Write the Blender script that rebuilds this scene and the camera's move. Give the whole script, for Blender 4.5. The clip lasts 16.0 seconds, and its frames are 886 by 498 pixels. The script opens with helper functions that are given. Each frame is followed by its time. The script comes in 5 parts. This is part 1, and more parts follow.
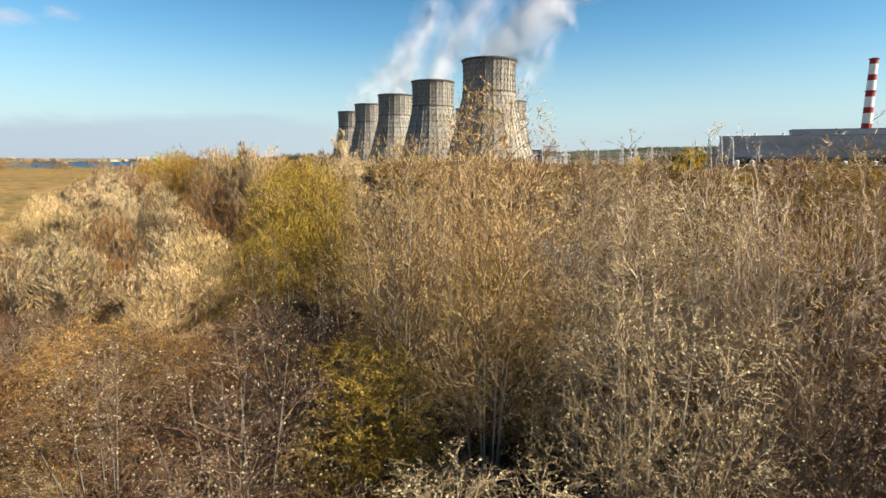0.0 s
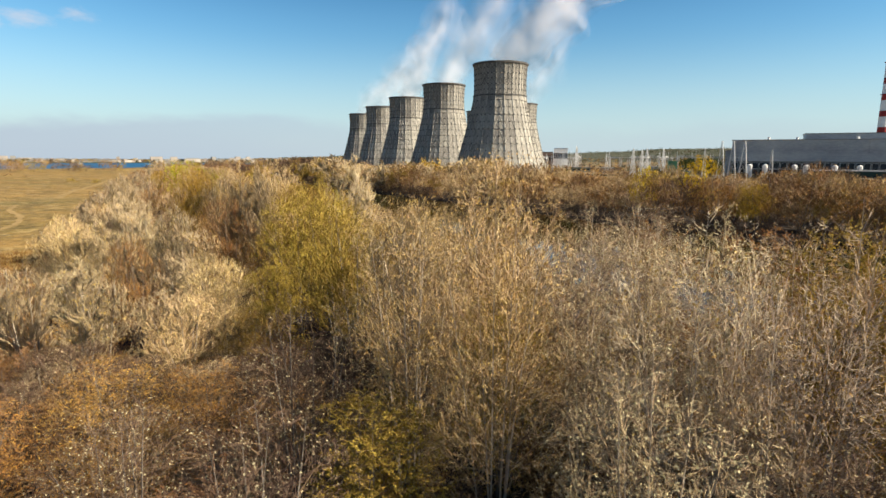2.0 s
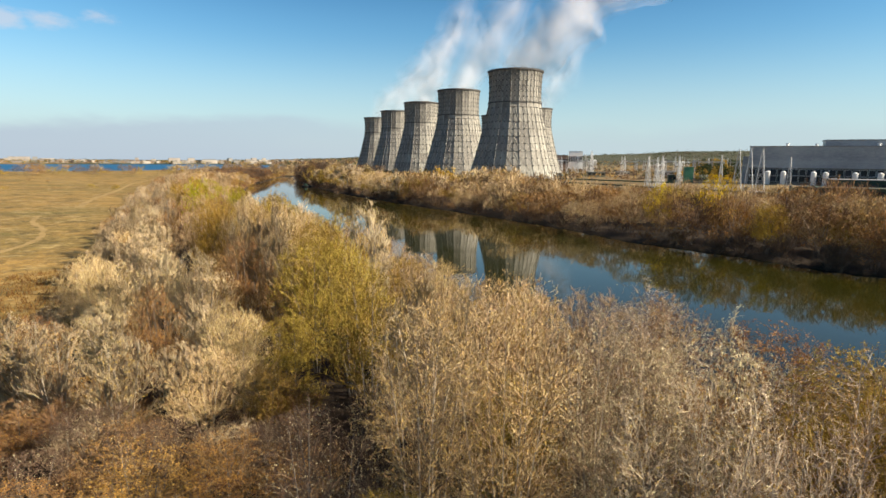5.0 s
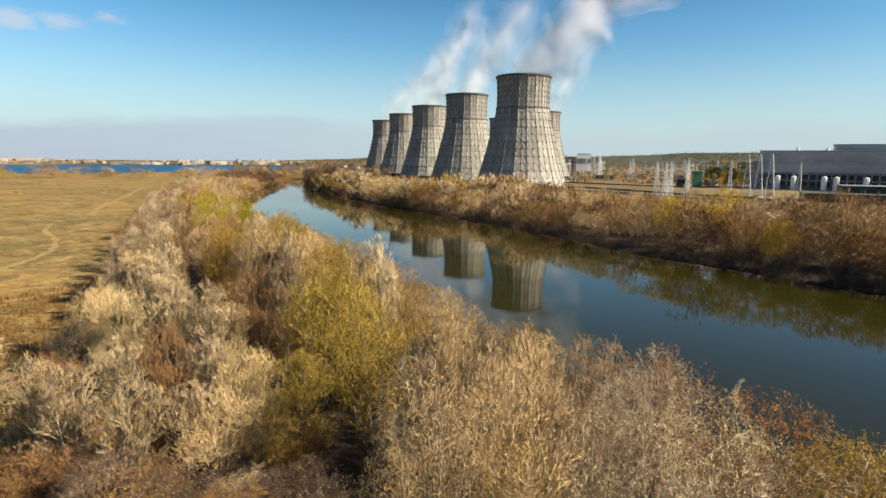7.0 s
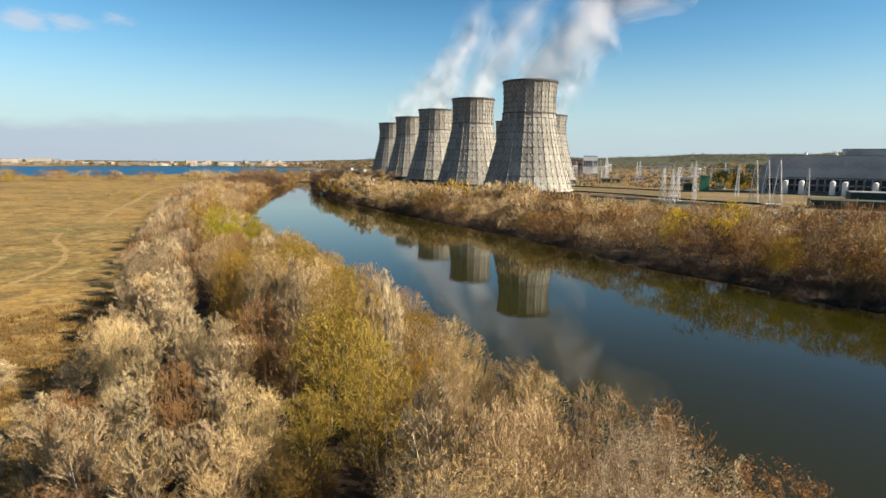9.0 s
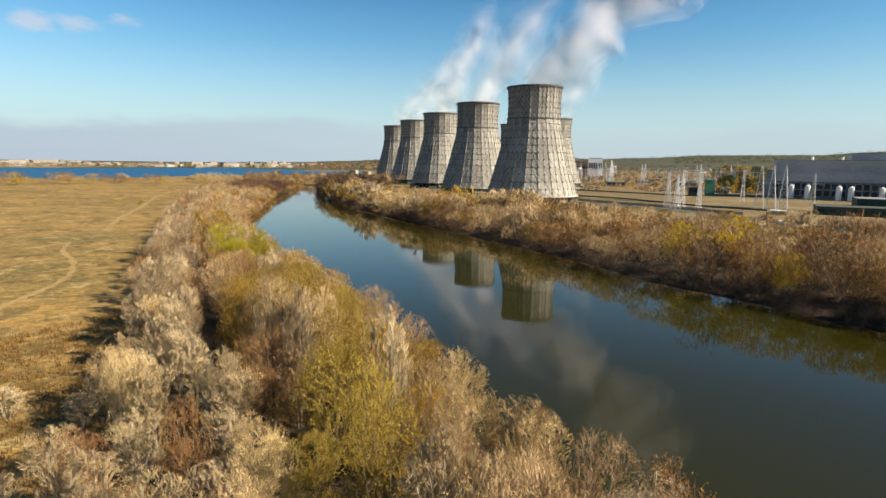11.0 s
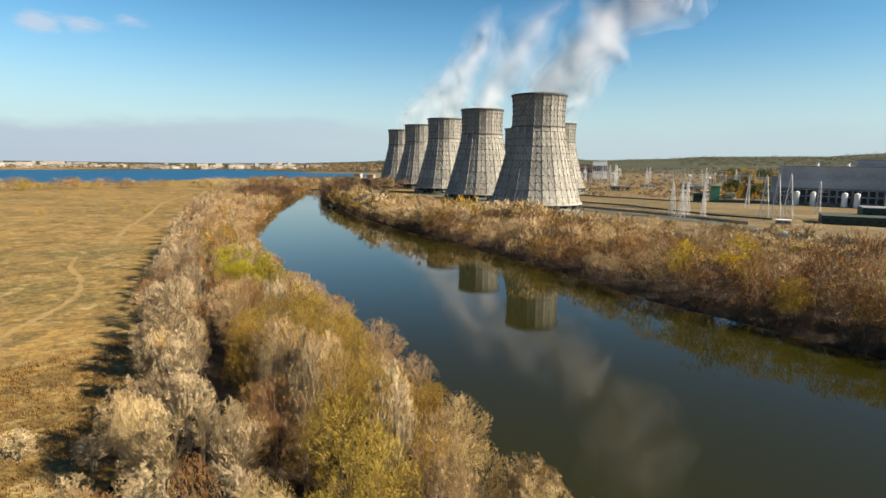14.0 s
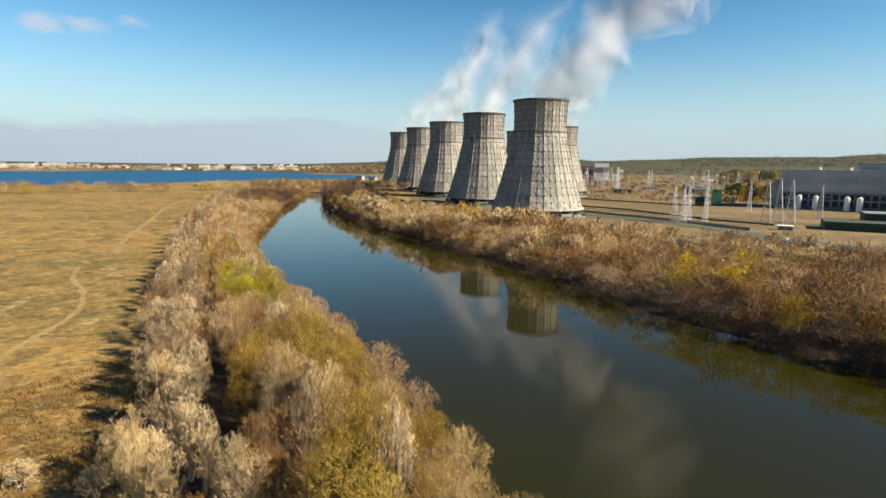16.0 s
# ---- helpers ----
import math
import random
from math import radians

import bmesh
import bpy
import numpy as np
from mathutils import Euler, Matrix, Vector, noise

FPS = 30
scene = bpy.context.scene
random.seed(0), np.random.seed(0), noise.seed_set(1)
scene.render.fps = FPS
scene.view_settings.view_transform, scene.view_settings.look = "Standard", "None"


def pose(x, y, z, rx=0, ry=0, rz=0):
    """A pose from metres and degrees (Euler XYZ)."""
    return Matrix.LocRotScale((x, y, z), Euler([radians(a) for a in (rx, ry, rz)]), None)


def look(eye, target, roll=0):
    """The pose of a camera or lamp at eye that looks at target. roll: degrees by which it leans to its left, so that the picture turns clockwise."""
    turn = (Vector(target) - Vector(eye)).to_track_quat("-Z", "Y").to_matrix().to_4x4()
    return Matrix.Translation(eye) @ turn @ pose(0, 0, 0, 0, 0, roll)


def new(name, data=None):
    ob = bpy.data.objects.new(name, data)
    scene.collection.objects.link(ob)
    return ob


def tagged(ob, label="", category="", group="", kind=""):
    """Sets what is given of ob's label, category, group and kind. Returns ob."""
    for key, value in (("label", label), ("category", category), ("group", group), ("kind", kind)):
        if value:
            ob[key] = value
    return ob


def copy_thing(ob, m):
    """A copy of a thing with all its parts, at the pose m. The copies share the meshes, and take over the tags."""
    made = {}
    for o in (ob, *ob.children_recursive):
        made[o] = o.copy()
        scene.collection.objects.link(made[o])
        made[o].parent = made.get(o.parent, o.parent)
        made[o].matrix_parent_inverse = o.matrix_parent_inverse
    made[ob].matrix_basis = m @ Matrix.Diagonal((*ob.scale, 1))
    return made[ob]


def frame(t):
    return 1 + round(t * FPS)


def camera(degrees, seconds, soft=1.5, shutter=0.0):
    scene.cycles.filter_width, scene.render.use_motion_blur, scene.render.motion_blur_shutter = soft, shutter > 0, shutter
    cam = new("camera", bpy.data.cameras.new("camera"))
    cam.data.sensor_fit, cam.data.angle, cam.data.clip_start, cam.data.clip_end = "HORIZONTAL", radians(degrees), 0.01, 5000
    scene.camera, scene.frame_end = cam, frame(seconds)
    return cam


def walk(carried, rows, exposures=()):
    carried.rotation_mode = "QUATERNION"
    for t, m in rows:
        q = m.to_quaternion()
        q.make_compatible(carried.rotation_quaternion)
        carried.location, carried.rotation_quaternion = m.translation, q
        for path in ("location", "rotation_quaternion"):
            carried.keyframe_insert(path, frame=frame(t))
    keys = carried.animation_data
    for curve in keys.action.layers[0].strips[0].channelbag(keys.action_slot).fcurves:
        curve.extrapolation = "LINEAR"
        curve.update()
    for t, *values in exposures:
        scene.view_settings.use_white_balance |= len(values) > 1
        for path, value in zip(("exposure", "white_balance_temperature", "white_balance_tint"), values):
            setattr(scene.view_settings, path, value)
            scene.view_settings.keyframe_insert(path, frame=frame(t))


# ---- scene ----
cam = camera(75.7, 16.0, soft=1.55)
# seconds, eye x, y, z, yaw, pitch, roll: a drone that climbs on the spot and turns a little to its left
ROWS = [
    (0.0, -1.361, 1.008, 16.278, 0.326, -9.011, 0.178),
    (0.5, -1.360, 0.842, 16.824, 0.588, -8.991, 0.222),
    (1.0, -1.359, 0.707, 17.404, 0.847, -8.972, 0.264),
    (1.5, -1.358, 0.599, 18.015, 1.105, -8.953, 0.305),
    (2.0, -1.358, 0.516, 18.655, 1.358, -8.935, 0.343),
    (3.0, -1.359, 0.404, 20.022, 1.850, -8.900, 0.416),
    (4.0, -1.361, 0.344, 21.493, 2.318, -8.867, 0.482),
    (5.0, -1.365, 0.315, 23.058, 2.756, -8.837, 0.542),
    (6.0, -1.370, 0.301, 24.707, 3.160, -8.809, 0.595),
    (7.0, -1.377, 0.287, 26.428, 3.526, -8.783, 0.641),
    (8.0, -1.386, 0.269, 28.212, 3.853, -8.759, 0.680),
    (9.0, -1.395, 0.243, 30.049, 4.140, -8.737, 0.713),
    (10.0, -1.407, 0.213, 31.927, 4.388, -8.718, 0.740),
    (11.0, -1.420, 0.185, 33.836, 4.597, -8.700, 0.760),
    (12.0, -1.434, 0.172, 35.765, 4.771, -8.685, 0.773),
    (13.0, -1.450, 0.191, 37.705, 4.913, -8.672, 0.780),
    (14.0, -1.467, 0.265, 39.645, 5.029, -8.661, 0.780),
    (15.0, -1.486, 0.421, 41.573, 5.124, -8.652, 0.773),
    (16.0, -1.506, 0.690, 43.481, 5.205, -8.646, 0.760),
]


def aim(x, y, z, yaw, pitch, roll):
    a, b = radians(yaw), radians(pitch)
    way = Vector((-math.sin(a) * math.cos(b), math.cos(a) * math.cos(b), math.sin(b)))
    eye = Vector((x, y, z))
    return look(eye, eye + way, roll)


EXPOSURE, KELVIN, TINT = 1.33, 6500, 10
walk(cam, [(t, aim(*row)) for t, *row in ROWS], [(0.0, EXPOSURE + 0.11, KELVIN, TINT), (1.0, EXPOSURE + 0.04, KELVIN, TINT), (4.0, EXPOSURE + 0.03, KELVIN, TINT), (8.0, EXPOSURE, KELVIN, TINT), (16.0, EXPOSURE, KELVIN, TINT)])

# ---- light ----
SUN_EL, SUN_AZ = 32.0, -14.0  # degrees; the azimuth counts from +x towards +y
sun_way = Vector((math.cos(radians(SUN_EL)) * math.cos(radians(SUN_AZ)), math.cos(radians(SUN_EL)) * math.sin(radians(SUN_AZ)), math.sin(radians(SUN_EL))))
sun = new("sun", bpy.data.lights.new("sun", "SUN"))
sun.data.energy, sun.data.angle, sun.data.color = 5.0, radians(0.53), (1.0, 0.87, 0.69)
sun.matrix_world = look(sun_way * 100, (0, 0, 0))

world = bpy.data.worlds.new("sky")
scene.world = world
world.use_nodes = True
wn, wl = world.node_tree.nodes, world.node_tree.links
wn.clear()
sky = wn.new("ShaderNodeTexSky")
sky.sky_type, sky.sun_disc = "NISHITA", False
sky.sun_elevation, sky.sun_rotation = radians(SUN_EL), radians(90 - SUN_AZ)
sky.air_density, sky.dust_density, sky.ozone_density, sky.altitude = 1.0, 0.15, 3.0, 100
w_out, w_bg = wn.new("ShaderNodeOutputWorld"), wn.new("ShaderNodeBackground")
w_bg.inputs["Strength"].default_value = 0.051
w_tc, w_sep = wn.new("ShaderNodeTexCoord"), wn.new("ShaderNodeSeparateXYZ")
wl.new(w_tc.outputs["Generated"], w_sep.inputs[0])


def w_math(op, a, b=None, c=None):
    n = wn.new("ShaderNodeMath")
    n.operation = op
    for i, v in enumerate((a, b, c)):
        if v is None:
            continue
        if hasattr(v, "links"):
            wl.new(v, n.inputs[i])
        else:
            n.inputs[i].default_value = v
    return n.outputs[0]


def w_range(v, a, b, c, d):
    n = wn.new("ShaderNodeMapRange")
    n.interpolation_type = "SMOOTHSTEP"
    wl.new(v, n.inputs[0])
    for i, k in enumerate((a, b, c, d)):
        n.inputs[1 + i].default_value = k
    return n.outputs[0]


def w_noise(scale, detail, stretch):
    m, n = wn.new("ShaderNodeMapping"), wn.new("ShaderNodeTexNoise")
    m.inputs["Scale"].default_value = stretch
    wl.new(w_tc.outputs["Generated"], m.inputs[0])
    wl.new(m.outputs[0], n.inputs["Vector"])
    n.inputs["Scale"].default_value, n.inputs["Detail"].default_value, n.inputs["Roughness"].default_value = scale, detail, 0.6
    return n.outputs[0]


# a low bank of grey cloud along the horizon, and a few small fair-weather wisps higher up
up = w_sep.outputs[2]
bank_top = w_math("MULTIPLY_ADD", w_noise(3.0, 5, (1, 1, 3)), 0.09, 0.008)
bank = w_range(w_math("SUBTRACT", bank_top, up), -0.012, 0.014, 0.0, 0.75)
side = w_range(w_sep.outputs[0], -0.75, 0.15, 1.0, 0.25)
bank = w_math("MULTIPLY", bank, side)
wisp = None
puffs = w_noise(22.0, 5, (1, 1, 2.4))
for az, el, size in ((-39.5, 10.4, 0.028), (-36.4, 10.6, 0.024), (-33.0, 11.4, 0.017), (-40.5, 14.6, 0.024), (-43.5, 7.0, 0.018)):
    spot, stretch = wn.new("ShaderNodeVectorMath"), wn.new("ShaderNodeMapping")
    spot.operation = "DISTANCE"
    stretch.inputs["Scale"].default_value = (1, 1, 2.4)
    wl.new(w_tc.outputs["Generated"], stretch.inputs[0])
    wl.new(stretch.outputs[0], spot.inputs[0])
    spot.inputs[1].default_value = (math.sin(radians(az)) * math.cos(radians(el)), math.cos(radians(az)) * math.cos(radians(el)), 2.4 * math.sin(radians(el)))
    one = w_range(w_math("MULTIPLY_ADD", puffs, -0.07, spot.outputs["Value"]), size - 0.055, size - 0.02, 0.55, 0.0)
    wisp = one if wisp is None else w_math("MAXIMUM", wisp, one)
veil = w_math("MULTIPLY", w_range(up, -0.02, 0.215, 0.95, 0.0), w_math("MULTIPLY_ADD", w_noise(2.0, 4, (1, 1, 5)), 0.3, 0.85))


def w_mix(fac, a, colour):
    n = wn.new("ShaderNodeMix")
    n.data_type = "RGBA"
    wl.new(fac, n.inputs[0])
    wl.new(a, n.inputs[6])
    n.inputs[7].default_value = (*colour, 1)
    return n.outputs[2]


w_hue = wn.new("ShaderNodeHueSaturation")
w_hue.inputs["Saturation"].default_value = 1.25
wl.new(sky.outputs[0], w_hue.inputs["Color"])
w_tint = wn.new("ShaderNodeMix")
w_tint.data_type, w_tint.blend_type = "RGBA", "MULTIPLY"
w_tint.inputs[0].default_value = 1.0
w_tint.inputs[7].default_value = (1.05, 1.15, 1.05, 1)
wl.new(w_hue.outputs[0], w_tint.inputs[6])
w_high = wn.new("ShaderNodeMix")
w_high.data_type, w_high.blend_type = "RGBA", "MULTIPLY"
w_high.inputs[7].default_value = (0.36, 0.57, 0.7, 1)
wl.new(w_range(up, 0.2, 0.38, 0.0, 1.0), w_high.inputs[0])
wl.new(w_tint.outputs[2], w_high.inputs[6])
w_col = w_mix(veil, w_high.outputs[2], (4.1, 5.15, 5.75))
w_col = w_mix(bank, w_col, (3.6, 4.2, 5.1))
w_col = w_mix(wisp, w_col, (5.6, 5.5, 5.9))
wl.new(w_col, w_bg.inputs[0])
wl.new(w_bg.outputs[0], w_out.inputs[0])


# ---- materials ----
def links_of(m):
    return m.node_tree.nodes, m.node_tree.links


def material(name, dark, light, rough=0.85, scale=1.0, fine=8.0, bump=0.3, spread=0.0, island=0.0, metal=0.0, stretch=(1, 1, 1)):
    """Two colours mixed by noise of two sizes; spread: change from object to object; island: from piece to piece."""
    m = bpy.data.materials.new(name)
    m.use_nodes = True
    n, l = links_of(m)
    b = n["Principled BSDF"]
    tc, mp = n.new("ShaderNodeTexCoord"), n.new("ShaderNodeMapping")
    mp.inputs["Scale"].default_value = stretch
    l.new(tc.outputs["Object"], mp.inputs[0])

    def tex(s, d):
        t = n.new("ShaderNodeTexNoise")
        t.inputs["Scale"].default_value, t.inputs["Detail"].default_value, t.inputs["Roughness"].default_value = s, d, 0.6
        l.new(mp.outputs[0], t.inputs["Vector"])
        return t.outputs[0]

    big, small = tex(scale, 4), tex(scale * fine, 5)
    add = n.new("ShaderNodeMath")
    add.operation = "MULTIPLY_ADD"
    l.new(small, add.inputs[0])
    add.inputs[1].default_value = 0.5
    l.new(big, add.inputs[2])
    rng = n.new("ShaderNodeMapRange")
    l.new(add.outputs[0], rng.inputs[0])
    rng.inputs[1].default_value, rng.inputs[2].default_value = 0.5, 1.0
    mix = n.new("ShaderNodeMix")
    mix.data_type = "RGBA"
    l.new(rng.outputs[0], mix.inputs[0])
    mix.inputs[6].default_value, mix.inputs[7].default_value = (*dark, 1), (*light, 1)
    col = mix.outputs[2]
    for amount, source in ((spread, "ShaderNodeObjectInfo"), (island, "ShaderNodeNewGeometry")):
        if amount:
            src = n.new(source)
            r = n.new("ShaderNodeMapRange")
            l.new(src.outputs["Random" if source.endswith("Info") else "Random Per Island"], r.inputs[0])
            r.inputs[3].default_value, r.inputs[4].default_value = 1 - amount, 1 + amount
            h = n.new("ShaderNodeHueSaturation")
            h.inputs["Saturation"].default_value = 1.05
            l.new(r.outputs[0], h.inputs["Value"])
            r2 = n.new("ShaderNodeMath")
            r2.operation = "MULTIPLY_ADD"
            l.new(r.outputs[0], r2.inputs[0])
            r2.inputs[1].default_value, r2.inputs[2].default_value = 0.05, 0.45
            l.new(r2.outputs[0], h.inputs["Hue"])
            l.new(col, h.inputs["Color"])
            col = h.outputs[0]
    l.new(col, b.inputs["Base Color"])
    b.inputs["Roughness"].default_value, b.inputs["Metallic"].default_value = rough, metal
    b.inputs["Specular IOR Level"].default_value = 0.25
    if bump:
        bm_node = n.new("ShaderNodeBump")
        bm_node.inputs["Strength"].default_value, bm_node.inputs["Distance"].default_value = bump, 0.1 / scale
        l.new(small, bm_node.inputs["Height"])
        l.new(bm_node.outputs[0], b.inputs["Normal"])
    return m


def leafy(name, dark, light):
    """Thin leaves: lit from both sides."""
    m = material(name, dark, light, 0.7, 0.25, 6.0, 0.0, spread=0.22, island=0.28)
    n, l = links_of(m)
    b, out = n["Principled BSDF"], n["Material Output"]
    tr, mx = n.new("ShaderNodeBsdfTranslucent"), n.new("ShaderNodeMixShader")
    l.new(b.inputs["Base Color"].links[0].from_socket, tr.inputs[0])
    mx.inputs[0].default_value = 0.3
    l.new(b.outputs[0], mx.inputs[1])
    l.new(tr.outputs[0], mx.inputs[2])
    l.new(mx.outputs[0], out.inputs[0])
    return m


M_TWIG = {
    "grey": material("pale_grey_twigs", (0.383, 0.308, 0.217), (0.719, 0.594, 0.435), 0.8, 0.16, 12, 0, spread=0.2, island=0.34),
    "tan": material("tan_twigs", (0.34, 0.245, 0.135), (0.6, 0.455, 0.275), 0.8, 0.16, 12, 0, spread=0.2, island=0.34),
    "brown": material("brown_twigs", (0.15, 0.092, 0.048), (0.3, 0.187, 0.098), 0.8, 0.16, 12, 0, spread=0.2, island=0.34),
}
M_TWIG["fawn"] = material("fawn_twigs", (0.275, 0.212, 0.132), (0.5, 0.398, 0.262), 0.8, 0.16, 12, 0, spread=0.1, island=0.34)
M_BRANCH = material("dark_branch_bark", (0.120, 0.081, 0.050), (0.312, 0.218, 0.138), 0.85, 0.3, 6, 0, spread=0.2, island=0.34)
M_TWIG["dark"] = material("dark_brown_twigs", (0.078, 0.052, 0.035), (0.18, 0.122, 0.083), 0.8, 0.16, 12, 0, spread=0.2, island=0.34)
M_TWIG["umber"] = material("umber_twigs", (0.215, 0.157, 0.098), (0.46, 0.35, 0.225), 0.8, 0.16, 12, 0, spread=0.22, island=0.34)
M_TWIG["moss"] = material("moss_brown_twigs", (0.209, 0.146, 0.042), (0.394, 0.274, 0.085), 0.8, 0.16, 12, 0, spread=0.2, island=0.34)
M_LEAF = {
    "straw": leafy("straw_leaves", (0.37, 0.315, 0.185), (0.55, 0.49, 0.32)),
    "tan": leafy("tan_leaves", (0.336, 0.218, 0.083), (0.499, 0.342, 0.138)),
    "rust": leafy("rust_leaves", (0.29, 0.15, 0.05), (0.42, 0.24, 0.088)),
    "olive": leafy("olive_leaves", (0.208, 0.14, 0.036), (0.32, 0.224, 0.066)),
    "gold": leafy("golden_leaves", (0.32, 0.205, 0.042), (0.47, 0.315, 0.08)),
    "sage": leafy("pale_olive_leaves", (0.26, 0.23, 0.09), (0.41, 0.365, 0.165)),
    "lime": leafy("yellow_green_leaves", (0.21, 0.205, 0.012), (0.44, 0.385, 0.02)),
    "amber": leafy("amber_leaves", (0.48, 0.32, 0.03), (0.66, 0.47, 0.05)),
    "pine": leafy("dark_pine_needles", (0.0198, 0.0297, 0.0099), (0.0462, 0.0594, 0.0198)),
}
M_PALE_BARK = material("pale_bark", (0.2, 0.165, 0.12), (0.46, 0.39, 0.3), 0.9, 1.5, 6, 0.4, stretch=(1, 1, 0.3))
M_BARK = material("grey_bark", (0.0858, 0.0693, 0.0528), (0.224, 0.198, 0.165), 0.9, 3.0, 6, 0.5, stretch=(1, 1, 0.3))
M_PANEL = material("weathered_cladding", (0.12, 0.115, 0.105), (0.4, 0.38, 0.325), 0.85, 0.22, 6, 0.2, spread=0.24, stretch=(1, 1, 0.3))
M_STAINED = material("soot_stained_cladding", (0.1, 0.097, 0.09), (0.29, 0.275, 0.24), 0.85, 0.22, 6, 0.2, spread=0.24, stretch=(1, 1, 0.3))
M_BRACE = material("pale_concrete_frame", (0.23, 0.22, 0.195), (0.44, 0.42, 0.365), 0.85, 0.2, 8, 0.2, spread=0.1)
M_KNOT = material("dark_stained_joint", (0.06, 0.06, 0.058), (0.13, 0.125, 0.115), 0.85, 0.5, 6, 0.2)
M_RIM = material("blackened_rim", (0.0396, 0.0396, 0.0396), (0.112, 0.106, 0.099), 0.85, 0.3, 6, 0.2)
M_DARK = material("near_black_and_inlet_shade", (0.0165, 0.0185, 0.0178), (0.0396, 0.0409, 0.0396), 0.9, 0.5, 6, 0.2)
M_CONC = material("grey_concrete", (0.145, 0.142, 0.132), (0.277, 0.271, 0.251), 0.9, 0.3, 10, 0.3)
M_STEEL = material("pale_galvanised_steel", (0.42, 0.43, 0.43), (0.66, 0.66, 0.65), 0.5, 0.6, 6, 0.1, metal=0.2)
M_WALLG = material("blue_grey_cladding", (0.21, 0.235, 0.26), (0.46, 0.48, 0.49), 0.42, 0.035, 14, 0.1, stretch=(0.5, 1, 1.6))
M_GLASS = material("dark_factory_glazing", (0.0132, 0.0165, 0.0198), (0.0396, 0.0462, 0.0561), 0.25, 0.2, 6, 0.0, spread=0.4)
M_ROOF = material("grey_roofing_felt", (0.145, 0.152, 0.158), (0.224, 0.231, 0.238), 0.9, 0.06, 10, 0.2)
M_WHITE = material("white_paint", (0.66, 0.66, 0.64), (0.84, 0.84, 0.82), 0.6, 0.3, 8, 0.1, spread=0.06)
M_RED = material("red_paint", (0.238, 0.0198, 0.0198), (0.343, 0.0396, 0.033), 0.6, 0.3, 8, 0.1)
M_GREEN = material("green_sheet_metal", (0.0396, 0.145, 0.0858), (0.0792, 0.224, 0.139), 0.6, 0.2, 8, 0.1)
M_DKGREEN = material("dark_green_sheet_metal", (0.0132, 0.033, 0.0231), (0.033, 0.0594, 0.0429), 0.6, 0.2, 8, 0.1)
M_SAGE = material("grey_green_plaster", (0.132, 0.152, 0.125), (0.211, 0.231, 0.191), 0.85, 0.2, 8, 0.2)
M_BEIGE = material("pale_plaster", (0.25, 0.225, 0.19), (0.38, 0.345, 0.3), 0.85, 0.05, 8, 0.1, spread=0.2)
M_TRACK = material("bleached_rut", (0.2, 0.135, 0.045), (0.31, 0.215, 0.085), 0.95, 0.15, 12, 0.3)
M_ROAD = material("grey_green_asphalt", (0.05, 0.065, 0.047), (0.09, 0.107, 0.078), 0.9, 0.1, 12, 0.2)
M_APRON = material("dark_green_paving", (0.032, 0.045, 0.035), (0.07, 0.085, 0.066), 0.9, 0.08, 12, 0.2)
M_YELLOW = material("yellow_paint", (0.409, 0.363, 0.0198), (0.528, 0.475, 0.0396), 0.6, 0.3, 6, 0.1)
M_STRAW = leafy("dry_weeds", (0.2, 0.118, 0.043), (0.34, 0.22, 0.09))


def layered(m, rows):
    """Lays stains over a ground material; rows of size, threshold from and to, colour, stretch, amount."""
    n, l = links_of(m)
    b = n["Principled BSDF"]
    base = b.inputs["Base Color"].links[0].from_socket
    tc = n.new("ShaderNodeTexCoord")
    for scale, lo, hi, colour, stretch, amount in rows:
        mp, t, r, x = n.new("ShaderNodeMapping"), n.new("ShaderNodeTexNoise"), n.new("ShaderNodeMapRange"), n.new("ShaderNodeMix")
        mp.inputs["Scale"].default_value = stretch
        l.new(tc.outputs["Object"], mp.inputs[0])
        l.new(mp.outputs[0], t.inputs["Vector"])
        t.inputs["Scale"].default_value, t.inputs["Detail"].default_value, t.inputs["Roughness"].default_value = scale, 6, 0.65
        l.new(t.outputs[0], r.inputs[0])
        r.inputs[1].default_value, r.inputs[2].default_value, r.inputs[4].default_value = lo, hi, amount
        x.data_type = "RGBA"
        l.new(r.outputs[0], x.inputs[0])
        l.new(base, x.inputs[6])
        x.inputs[7].default_value = (*colour, 1)
        base = x.outputs[2]
    l.new(base, b.inputs["Base Color"])
    return m


M_GROUND = layered(material("dry_meadow", (0.18, 0.106, 0.024), (0.312, 0.195, 0.055), 0.95, 0.02, 14, 0.4, stretch=(0.8, 1.2, 1)), [
    (0.035, 0.56, 0.7, (0.31, 0.225, 0.085), (0.6, 1.6, 1), 0.8),
    (0.012, 0.5, 0.64, (0.105, 0.092, 0.026), (0.8, 1.4, 1), 0.8),
    (0.02, 0.56, 0.68, (0.15, 0.075, 0.024), (1, 1.2, 1), 0.75),
    (0.09, 0.5, 0.6, (0.088, 0.064, 0.018), (0.9, 0.9, 1), 0.8),
    (0.13, 0.55, 0.64, (0.36, 0.265, 0.11), (0.9, 0.9, 1), 0.75),
    (0.4, 0.5, 0.75, (0.086, 0.058, 0.021), (1, 1, 1), 0.6),
    (0.6, 0.52, 0.64, (0.36, 0.255, 0.095), (0.8, 1.1, 1), 0.5),
    (0.8, 0.52, 0.66, (0.075, 0.052, 0.017), (0.8, 1.1, 1), 0.55),
])
